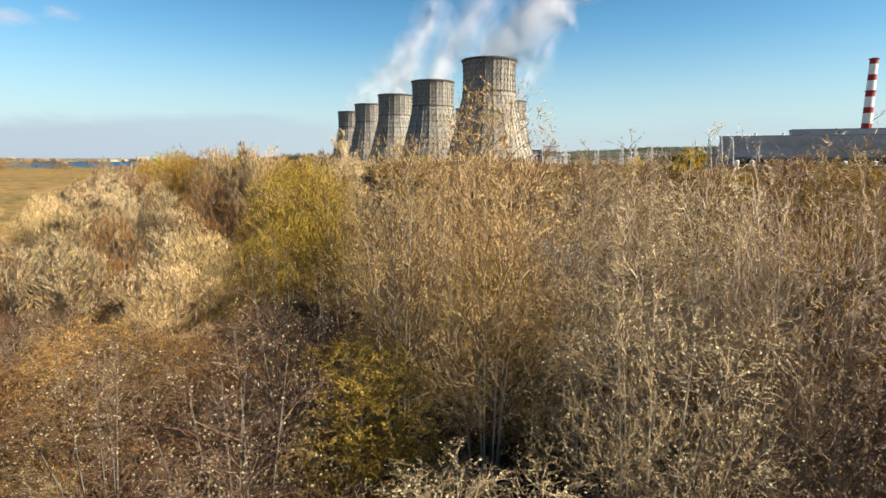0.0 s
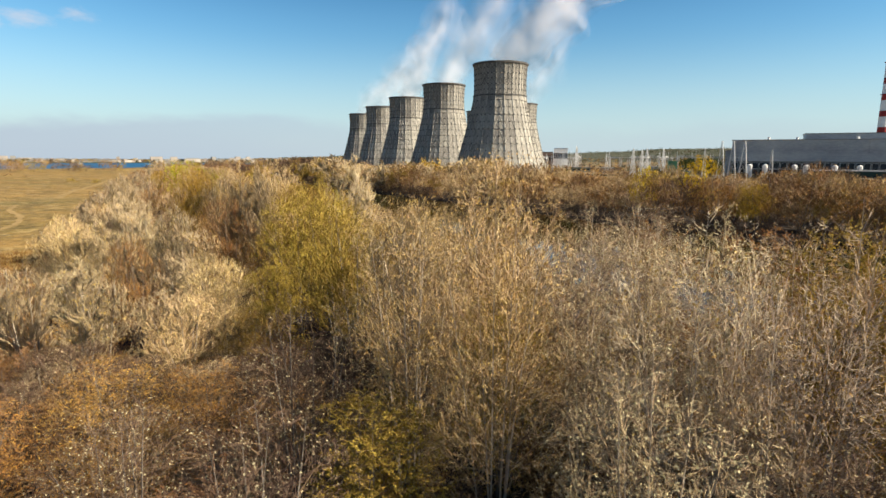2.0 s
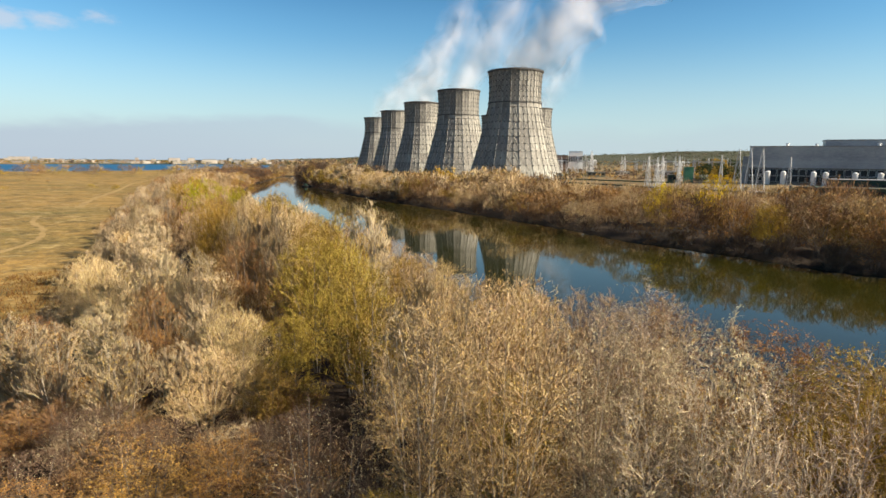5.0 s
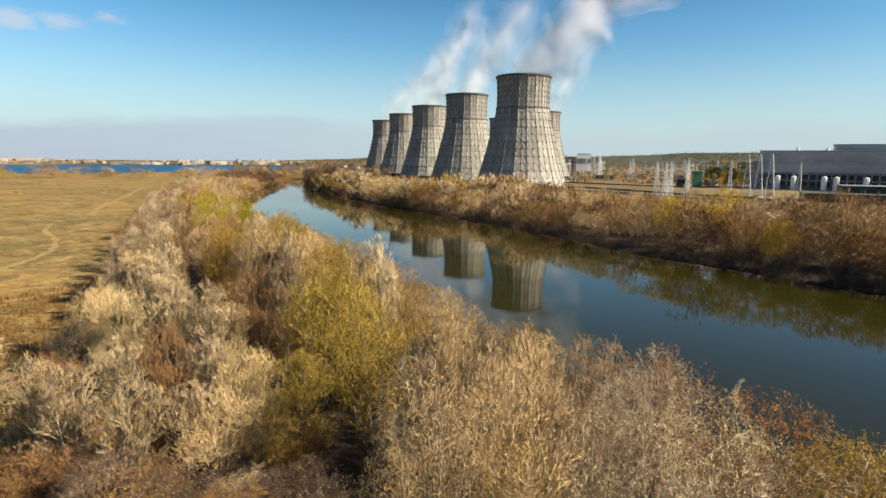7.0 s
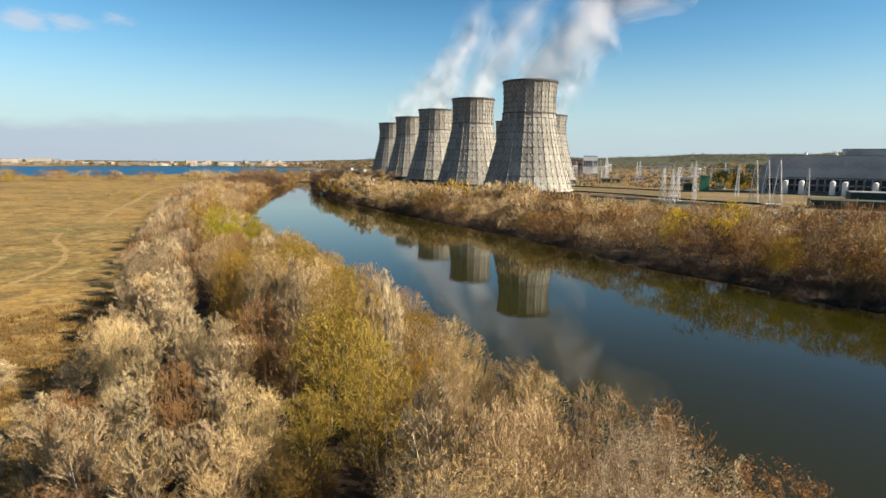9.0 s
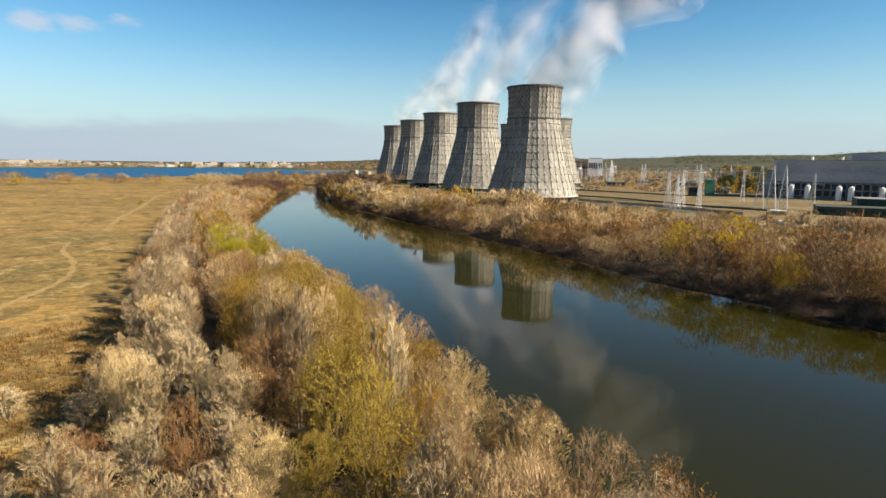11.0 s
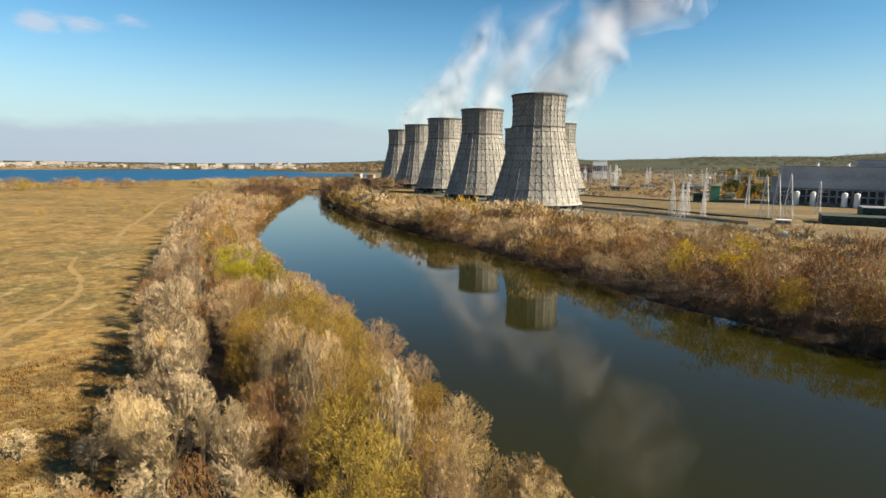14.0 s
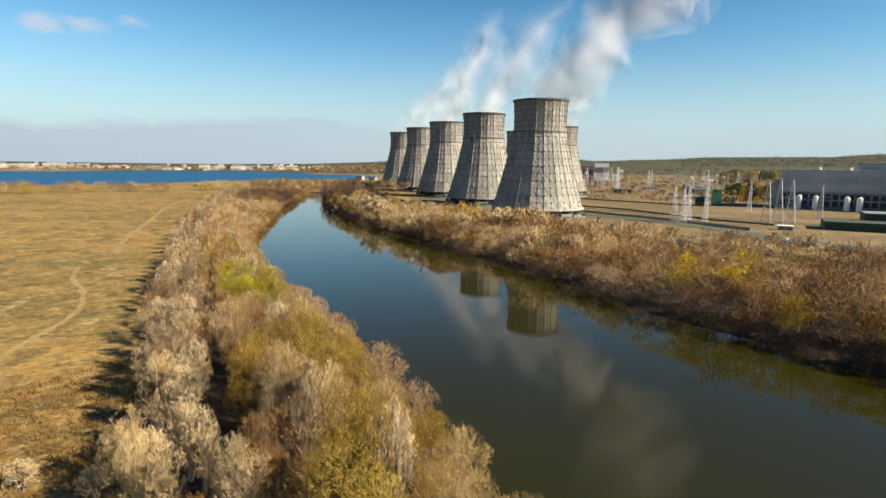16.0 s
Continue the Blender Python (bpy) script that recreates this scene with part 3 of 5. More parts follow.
# ---- steam ----
def join(*pieces):
    verts, tris, index, base = [], [], [], 0
    for v, f, m in pieces:
        verts.append(v)
        tris.append(f + base)
        index.append(np.full(len(f), m, np.int32))
        base += len(v)
    return np.concatenate(verts), np.concatenate(tris), np.concatenate(index)


def build_steam(x, y, path, seed, label, dense=1):
    """path: rows of x, y, z from the tower's mouth and radius; nested billowing skins, thin outside and denser within."""
    rows, n = 10 * len(path), 40
    p = np.array(path, float)
    u = np.linspace(0, len(p) - 1, rows)
    line = np.stack([np.interp(u, np.arange(len(p)), p[:, i]) for i in range(4)], 1)
    for _ in range(6):
        line[1:-1] = 0.25 * line[:-2] + 0.5 * line[1:-1] + 0.25 * line[2:]
    a = np.arange(n) * 2 * np.pi / n
    way = np.gradient(line[:, :3], axis=0)
    way /= np.linalg.norm(way, axis=1, keepdims=True)
    s = np.cross(way, (0.0, 1.0, 0.0))
    s /= np.linalg.norm(s, axis=1, keepdims=True)
    t = np.cross(way, s)
    ring = s[:, None] * np.cos(a)[None, :, None] + t[:, None] * np.sin(a)[None, :, None]
    skin = line[:, None, :3] + ring * line[:, 3][:, None, None]
    billow = np.array([[1 + 0.6 * noise.noise(Vector(q) * 0.02 + Vector((seed * 9.1, 0, 0))) + 0.22 * noise.noise(Vector(q) * 0.045 + Vector((seed * 3.3, 5, 0))) + 0.07 * noise.noise(Vector(q) * 0.12) for q in r] for r in skin])
    billow = 1 + (billow - 1) * np.clip(np.arange(rows) / 9.0, 0.1, 1)[:, None]
    shift = np.array([[noise.noise(Vector((k * 0.13, seed * 7.7, 0))), noise.noise(Vector((k * 0.13, seed * 7.7, 9))), 0.0] for k in range(rows)]) * (line[:, 3] * np.clip(np.arange(rows) / 18.0, 0, 1) * 0.5)[:, None]
    i, j = np.meshgrid(np.arange(rows - 1), np.arange(n), indexing="ij")
    k = (j + 1) % n
    quads = np.stack([i * n + j, i * n + k, (i + 1) * n + k, (i + 1) * n + j], -1).reshape(-1, 4)
    faces = np.concatenate([quads[:, [0, 1, 2]], quads[:, [0, 2, 3]]])
    pieces = []
    for slot, size in enumerate((1.5, 1.34, 1.18, 1.03, 0.88, 0.73, 0.57, 0.4)):
        # the dense inner skins end earlier than the thin outer ones
        end = np.clip((rows * (1 - 0.055 * slot) - 1 - np.arange(rows)) / (20.0 + slot), 0.0, 1) ** 0.6
        size = np.where(np.arange(rows) < 7, min(size, 1.0) + (size - min(size, 1.0)) * np.arange(rows) / 7.0, size)
        own = np.array([[1 + 0.24 * noise.noise(Vector(q) * 0.03 + Vector((slot * 4.7, seed * 2.9, slot))) for q in r] for r in skin])
        v = line[:, None, :3] + shift[:, None] + ring * (line[:, 3] * end * size)[:, None, None] * (billow * own)[..., None]
        pieces.append((v.reshape(-1, 3), faces, slot))
    v, f, m = join(*pieces)
    ob = new("steam_plume", tri_mesh("steam_plume", v, f, M_STEAM[dense], m, True))
    ob.matrix_basis = pose(x, y, 89)
    tagged(ob, label, "steam", "steam over the cooling towers", "stuff")


STEAM = "soft white steam drifting from a cooling tower"
build_steam(*TOWERS[0], [(0, 0, 0, 14), (18, 5, 22, 17), (45, 8, 50, 21), (74, 10, 79, 26), (94, 12, 112, 29), (108, 12, 165, 31), (118, 12, 220, 32), (125, 12, 270, 32)], 1, STEAM, 2)
build_steam(*TOWERS[1], [(0, 0, 0, 14), (14, 5, 28, 16), (38, 8, 58, 19), (60, 10, 90, 18), (84, 10, 122, 16)], 2, STEAM, 1)
build_steam(*TOWERS[2], [(0, 0, 0, 13), (12, 5, 32, 16), (32, 8, 72, 20), (50, 10, 112, 20), (62, 10, 140, 16)], 3, STEAM, 1)
build_steam(*TOWERS[3], [(0, 0, 0, 13), (18, 5, 35, 17), (46, 8, 80, 20), (70, 8, 110, 18)], 4, STEAM, 0)
build_steam(*TOWERS[4], [(0, 0, 0, 12), (22, 5, 35, 16), (56, 8, 75, 18), (80, 8, 100, 16)], 5, STEAM, 0)
build_steam(*TOWERS[6], [(0, 0, 0, 13), (20, 5, 30, 16), (46, 8, 65, 18), (66, 8, 90, 14)], 6, STEAM, 0)
scene.cycles.transparent_max_bounces = 96


# ---- trees ----
def tubes(p0, p1, r0, r1, n=3):
    """Open tapered tubes between pairs of points."""
    way = p1 - p0
    way = way / np.maximum(np.linalg.norm(way, axis=1, keepdims=True), 1e-6)
    ref = np.where(np.abs(way[:, 2:]) > 0.9, np.array([[1.0, 0, 0]]), np.array([[0, 0, 1.0]]))
    s = np.cross(way, ref)
    s /= np.linalg.norm(s, axis=1, keepdims=True)
    t = np.cross(way, s)
    a = np.arange(n) * 2 * np.pi / n
    ring = s[:, None] * np.cos(a)[None, :, None] + t[:, None] * np.sin(a)[None, :, None]
    v = np.concatenate([p0[:, None] + ring * r0[:, None, None], p1[:, None] + ring * r1[:, None, None]], 1)
    i = np.arange(n)
    j = (i + 1) % n
    f = np.concatenate([np.c_[i, j, j + n], np.c_[i, j + n, i + n]])
    return v.reshape(-1, 3), (f[None] + 2 * n * np.arange(len(p0))[:, None, None]).reshape(-1, 3)


def spikes(p0, p1, r):
    """Thin three-sided twigs that end in a point."""
    way = p1 - p0
    way = way / np.maximum(np.linalg.norm(way, axis=1, keepdims=True), 1e-6)
    ref = np.where(np.abs(way[:, 2:]) > 0.9, np.array([[1.0, 0, 0]]), np.array([[0, 0, 1.0]]))
    s = np.cross(way, ref)
    s /= np.linalg.norm(s, axis=1, keepdims=True)
    t = np.cross(way, s)
    v = np.stack([p0 + s * r, p0 - s * r * 0.5 + t * r * 0.87, p0 - s * r * 0.5 - t * r * 0.87, p1], 1)
    f = np.array([[0, 1, 3], [1, 2, 3], [2, 0, 3]] if r < 0.01 else [[0, 1, 3], [1, 2, 3]])
    return v.reshape(-1, 3), (f[None] + 4 * np.arange(len(p0))[:, None, None]).reshape(-1, 3)


def blades(c, size, rng, way=None):
    """Small folded leaves; with way, their length follows it."""
    k = len(c)
    a, b = rng.normal(size=(k, 3)), rng.normal(size=(k, 3))
    if way is not None:
        a = way * 1.6 + a * 0.6
    a /= np.linalg.norm(a, axis=1, keepdims=True)
    b -= a * (a * b).sum(1, keepdims=True)
    b /= np.linalg.norm(b, axis=1, keepdims=True)
    n = np.cross(a, b)
    s = (size * rng.uniform(0.6, 1.4, k))[:, None]
    v = np.stack([c - a * s, c + b * s * 0.55 + n * s * 0.15, c + a * s, c - b * s * 0.55 + n * s * 0.15], 1)
    f = np.array([[0, 1, 2], [0, 2, 3]])
    return v.reshape(-1, 3), (f[None] + 4 * np.arange(k)[:, None, None]).reshape(-1, 3)


def unit(v):
    return v / np.maximum(np.linalg.norm(v, axis=1, keepdims=True), 1e-6)


class Wood:
    """Bent shoots of one order: foot, middle, tip, and the radius at the foot."""

    def __init__(self, foot, mid, tip, rad):
        self.foot, self.mid, self.tip, self.rad = foot, mid, tip, rad
        self.long = np.linalg.norm(tip - foot, axis=1)

    def at(self, i, u):
        u = u[:, None]
        return (1 - u) ** 2 * self.foot[i] + 2 * u * (1 - u) * self.mid[i] + u * u * self.tip[i]

    def way(self, i, u):
        u = u[:, None]
        return unit((1 - u) * (self.mid[i] - self.foot[i]) + u * (self.tip[i] - self.mid[i]))

    def tubes(self, steps, end, sides=3):
        """All shoots as tapered tubes."""
        n, out = np.arange(len(self.foot)), []
        for a, b in zip(np.linspace(0, 1, steps + 1)[:-1], np.linspace(0, 1, steps + 1)[1:]):
            one = np.ones(len(n))
            r = lambda u: self.rad * (1 - u) + np.minimum(end, self.rad) * u
            out.append((*tubes(self.at(n, one * a), self.at(n, one * b), r(a), r(b), sides), 0))
        v, f, _ = join(*out)
        return v, f


def grow(seed, h, w, stems, limbs, branches, twigs, leaves, leaf, twig, thick, upright=1.0, low=0.2, dome=0.3, wild=0.4, slim=1.0, drawn=2, filled=0.5, rise_by=0.35):
    """One many-stemmed tree: stems fork into limbs, branches and twigs. (trunk, crown), each as corners, triangles and slots (0 twig, 1 leaf, 2 limb)."""
    rng = np.random.default_rng(seed)
    sky_way = np.array([[0, 0, 1.0]])
    ang = np.arange(stems) * 2.4 + rng.uniform(-0.5, 0.5, stems)
    out = np.stack([np.cos(ang), np.sin(ang), 0 * ang], 1)
    reach = w * 0.36 * np.sqrt(rng.uniform(0.15, 1, stems))
    reach[0] = 0.05 * w
    top = out * reach[:, None] + sky_way * (h * rng.uniform(0.78, 0.96, stems) * (1 - dome * (2 * reach / w) ** 2))[:, None]
    foot = out * 0.1 * rng.uniform(0.3, 1.5, stems)[:, None] * np.sqrt(stems)
    mid = foot * 0.55 + top * 0.45 + rng.normal(size=(stems, 3)) * 0.03 * h
    mid[:, :2] = foot[:, :2] * 0.7 + top[:, :2] * 0.3 + rng.normal(size=(stems, 2)) * 0.02 * h
    stem = Wood(foot, mid, top, slim * 0.0075 * h * rng.uniform(0.7, 1.2, stems))
    trunk = []
    for k in range(stems):
        u = np.linspace(0, 1, 6)
        a4 = np.arange(4) * np.pi / 2
        ring = np.stack([np.cos(a4), np.sin(a4), 0 * a4], 1)
        v = stem.at(np.full(6, k), u)[:, None] + ring[None] * (stem.rad[k] * (1 - u) + thick * 0.8 * u)[:, None, None]
        i4, j4 = np.arange(4), (np.arange(4) + 1) % 4
        f = np.concatenate([np.concatenate([np.c_[i4, j4, j4 + 4], np.c_[i4, j4 + 4, i4 + 4]]) + 4 * n for n in range(5)])
        trunk.append((v.reshape(-1, 3), f, 0))
    # limbs leave the stems outwards and bend up again
    i, u = rng.integers(0, stems, limbs), low + (0.94 - low) * rng.uniform(0, 1, limbs) ** 0.8
    p, yaw = stem.at(i, u), rng.uniform(0, 2 * np.pi, limbs)
    side = unit(np.stack([np.cos(yaw), np.sin(yaw), 0 * yaw], 1) + 0.9 * np.c_[p[:, :2] / (w / 2), 0 * yaw] + 0.4 * out[i])
    d = unit(stem.way(i, u) * 0.55 + side * rng.uniform(0.5, 1.0, limbs)[:, None] + sky_way * 0.25 * upright)
    span = (w * 0.44 * (1.08 - 0.72 * u) * rng.uniform(0.55, 1.15, limbs))[:, None]
    limb = Wood(p, p + d * span * 0.5 + rng.normal(size=p.shape) * span * 0.05, p + d * span + sky_way * span * 0.28 * upright, stem.rad[i] * 0.5 * (1.15 - u))
    # branches stand on the limbs and on the upper stems
    on = rng.uniform(0, 1, branches) < 0.78
    i, u = rng.choice(limbs, branches, p=limb.long / limb.long.sum()), 0.2 + 0.8 * rng.uniform(0, 1, branches)
    j, k = rng.integers(0, stems, branches), 0.45 + 0.55 * rng.uniform(0, 1, branches)
    p = np.where(on[:, None], limb.at(i, u), stem.at(j, k))
    t = np.where(on[:, None], limb.way(i, u), stem.way(j, k))
    d = unit(t * 0.75 + rng.normal(size=p.shape) * 0.42 + sky_way * 0.4 * upright)
    span = (np.where(on, limb.long[i] * 0.42 * (1.2 - 0.6 * u), 0.11 * w + 0.06 * h * (1.1 - k)) * rng.uniform(0.5, 1.15, branches))[:, None]
    base = np.where(on, limb.rad[i] * 0.55, stem.rad[j] * 0.22)
    branch = Wood(p, p + d * span * 0.5 + rng.normal(size=p.shape) * span * 0.07, p + d * span + sky_way * span * 0.15 * upright, np.maximum(base, thick * 1.15))
    # twigs along the branches, thickest towards their ends
    i, u = rng.choice(branches, twigs, p=branch.long / branch.long.sum()), 1.02 - 0.85 * rng.uniform(0, 1, twigs) ** 1.3
    p = branch.at(i, u)
    fan = unit(p - np.array([0, 0, 0.3 * h]))
    d = unit(branch.way(i, u) * 0.5 + fan * 0.5 + rng.normal(size=p.shape) * wild * 0.8 + sky_way * 0.3 * upright)
    span = twig * rng.uniform(0.45, 1.3, twigs)
    # part of the twigs fill rounded lobes that fan out from the limbs' ends
    many = 5 + int(limbs * 0.45)
    at = np.arange(many)
    rise = rng.uniform(0.12, 0.8, many)
    turn = at * 2.4 + rng.uniform(-0.5, 0.5, many)
    wide = w * 0.5 * np.sqrt(np.maximum(1 - (np.maximum(rise - 0.4, 0) / 0.62) ** 2, 0.05)) * rng.uniform(0.25, 0.78, many)
    lobe = np.stack([np.cos(turn) * wide, np.sin(turn) * wide, rise * h], 1)
    size = w * rng.uniform(0.17, 0.27, many) * (0.8 if upright > 1.1 else 1.0)
    brush = rng.uniform(0, 1, twigs) < filled
    j = rng.choice(many, twigs, p=size ** 2 / (size ** 2).sum())
    ray = rng.normal(size=p.shape) + 0.5 * np.c_[lobe[j, :2] / (w / 2), 0 * u]
    ray[:, 2] = np.abs(ray[:, 2]) * (1.1 + 0.9 * (upright > 1.1)) - 0.35
    ray = unit(ray)
    start = lobe[j] + ray * (size[j] * (0.25 + 0.75 * rng.uniform(0, 1, twigs) ** 0.5))[:, None]
    start[:, 2] = np.maximum(start[:, 2], 0.05)
    p = np.where(brush[:, None], start, p)
    d = np.where(brush[:, None], unit(ray * (0.28 if upright > 1.1 else 0.55) + sky_way * (rise_by + 0.3 * upright) + rng.normal(size=p.shape) * 0.22), d)
    tip = p + d * span[:, None]
    limb_v, limb_f = limb.tubes(drawn + 1, thick)
    twig_v, twig_f = branch.tubes(drawn, thick * 0.8)
    pieces = [(limb_v, limb_f, 2), (twig_v, twig_f, 0), (*spikes(p, tip, thick), 0)]
    if leaves:
        # some branches keep their leaves and others have lost them
        full = rng.uniform(0.05, 1, branches) ** 1.5
        li = rng.choice(twigs, leaves, p=full[i] / full[i].sum())
        k = rng.uniform(0.15, 1.1, leaves)[:, None]
        c = p[li] * (1 - k) + tip[li] * k + rng.normal(size=(leaves, 3)) * leaf * 0.8
        pieces.append((*blades(c, leaf, rng, d[li]), 1))
    crown = join(*pieces)
    # bring the crown to its height and width, and round it off
    v = crown[0]
    k = np.array([w / 2 / np.percentile(np.hypot(v[:, 0], v[:, 1]), 95)] * 2 + [h / np.percentile(v[:, 2], 99.3)])

    def rounded(v):
        v = v * k
        off = np.c_[np.hypot(v[:, 0], v[:, 1]) / (w / 2), np.maximum(v[:, 2] / h - 0.45, 0) / 0.55]
        e = (off ** 2.2).sum(1) ** (1 / 2.2)
        pull = np.where(e > 0.8, (0.8 + 0.35 * (1 - np.exp(-(e - 0.8) / 0.35))) / np.maximum(e, 1e-6), 1.0)
        z = np.where(v[:, 2] > 0.45 * h, 0.45 * h + (v[:, 2] - 0.45 * h) * pull, v[:, 2])
        return np.c_[v[:, :2] * pull[:, None], z]

    return [(rounded(a), f, m) for a, f, m in trunk], (rounded(v), crown[1], crown[2])


# kind: twig colour, leaf colour, share of leaves, upright, name, label
KINDS = {
    "bare": ("grey", "tan", 0.45, 1.3, "bare_poplar", "bare pale-grey young poplar with upright twigs by the river"),
    "tan": ("tan", "tan", 0.9, 1.0, "willow", "tan willow with withered leaves in the riverside thicket"),
    "rust": ("brown", "rust", 1.5, 0.8, "maple", "bushy rust-brown autumn tree in the riverside thicket"),
    "brown": ("brown", "rust", 0.45, 0.9, "alder", "nearly bare dark-brown alder in the riverside thicket"),
    "olive": ("moss", "olive", 2.8, 0.8, "willow", "olive-green willow still in leaf by the river"),
    "gold": ("moss", "gold", 3.0, 0.9, "willow", "golden autumn willow on the river bank"),
    "thorn": ("umber", "straw", 0.6, 0.7, "hawthorn", "twiggy brown bush speckled with pale withered leaves"),
    "sloe": ("dark", "straw", 0.3, 0.7, "blackthorn", "dark twiggy blackthorn bush with a few pale leaves"),
    "sage": ("moss", "sage", 3.0, 0.8, "willow", "pale olive-grey bushy willow on the river bank"),
    "dim": ("dark", "rust", 0.15, 0.9, "alder", "bare dark-brown alder at the water's edge"),
    "amber": ("moss", "amber", 4.6, 0.8, "maple", "bright amber-yellow tree in full autumn leaf"),
    "lime": ("moss", "lime", 5.0, 0.7, "willow", "bright yellow-green willow in full leaf"),
}
BASE = {"near": 7.0, "mid": 7.5, "low": 8.5, "far": 10.0, "dot": 10.0}


def base_width(kind, detail):
    return 5.0 if kind == "bare" and detail != "near" else BASE[detail]


# stems, limbs, branches, twigs, leaves, leaf size, twig length, twig radius, steps a shoot is drawn in
DETAIL = {"near": (6, 66, 480, 7600, 8000, 0.043, 0.42, 0.0078, 2), "mid": (4, 36, 240, 3700, 2400, 0.062, 0.8, 0.0165, 1), "low": (3, 14, 30, 950, 560, 0.115, 1.2, 0.036, 1), "far": (2, 8, 14, 480, 290, 0.165, 1.5, 0.054, 1), "dot": (1, 4, 6, 170, 110, 0.25, 1.8, 0.095, 1)}
TALL = {"near": 14.0, "mid": 13.0, "low": 12.0, "far": 10.0, "dot": 10.0}
_grown = {}


def variant(kind, detail, n):
    key = kind, detail, n
    if key not in _grown:
        twig, leafc, share, upright, _, _ = KINDS[kind]
        stems, limbs, branches, twigs, leaves, leaf, twig_long, thick, drawn = DETAIL[detail]
        slender = kind == "bare" and detail != "near"
        if slender:
            limbs, branches = int(limbs * 1.5), int(branches * 1.3)
        lean = {"near": 0.12, "mid": 0.75}.get(detail, 0.6) if not slender else 1.0
        _grown[key] = grow(sum(map(ord, kind + detail)) * 7 + n, TALL[detail], base_width(kind, detail), stems, limbs, branches, int(twigs * max(0.4, 1.15 - 0.15 * share)), int(leaves * share), leaf * (1.2 if share > 1.4 else 1.0), twig_long, thick, upright * lean, 0.2 if detail == "near" else 0.12 if detail == "mid" else 0.04, 0.12 if slender else 0.3, 0.26 if slender else 0.55, {"near": 0.6, "mid": 0.75}.get(detail, 0.5), drawn, {"near": 0.6, "mid": 0.22 if slender else 0.6}.get(detail, 0.45 if slender else 0.9), 0.1 if detail == "near" else 0.35)
    return _grown[key]


_meshes = {}


def twig_of(kind, detail):
    return "fawn" if kind == "bare" and detail != "near" else KINDS[kind][0]


def tree(kind, detail, n, x, y, h, w, turn):
    """A tree of its own, h metres high, w metres wide."""
    twig, leafc, _, _, name, label = KINDS[kind]
    key = kind, detail, n
    if key not in _meshes:
        trunk, crown = variant(*key)
        _meshes[key] = [tri_mesh("trunk", v, f, [M_PALE_BARK if kind in ("bare", "tan", "thorn") else M_BARK]) for v, f, _ in trunk], tri_mesh("crown", crown[0], crown[1], [M_TWIG[twig_of(kind, detail)], M_LEAF[leafc], M_BRANCH], crown[2])
    z = level(x, y) - 0.1
    e = thing(name, pose(x, y, z, 0, 0, turn) @ Matrix.Diagonal((w / base_width(kind, detail), w / base_width(kind, detail), h / TALL[detail], 1)), label, "tree", "trees in the riverside thicket")
    for stem in _meshes[key][0]:
        child("trunk", stem, e)
    child("crown", _meshes[key][1], e)


def spread(poly, step, rng, keep=lambda x, y: True):
    """Jittered points inside an outline."""
    xs, ys = [p[0] for p in poly], [p[1] for p in poly]
    gx, gy = np.meshgrid(np.arange(min(xs), max(xs), step), np.arange(min(ys), max(ys), step))
    gx = gx + rng.uniform(-0.45, 0.45, gx.shape) * step
    gy = gy + rng.uniform(-0.45, 0.45, gy.shape) * step
    ok = inside(poly, gx, gy)
    return [(float(a), float(b)) for a, b in zip(gx[ok], gy[ok]) if keep(a, b)]


def patch(x, y, scale, seed):
    return noise.noise(Vector((x * scale + seed * 17.3, y * scale - seed * 5.1, seed * 3.7)))


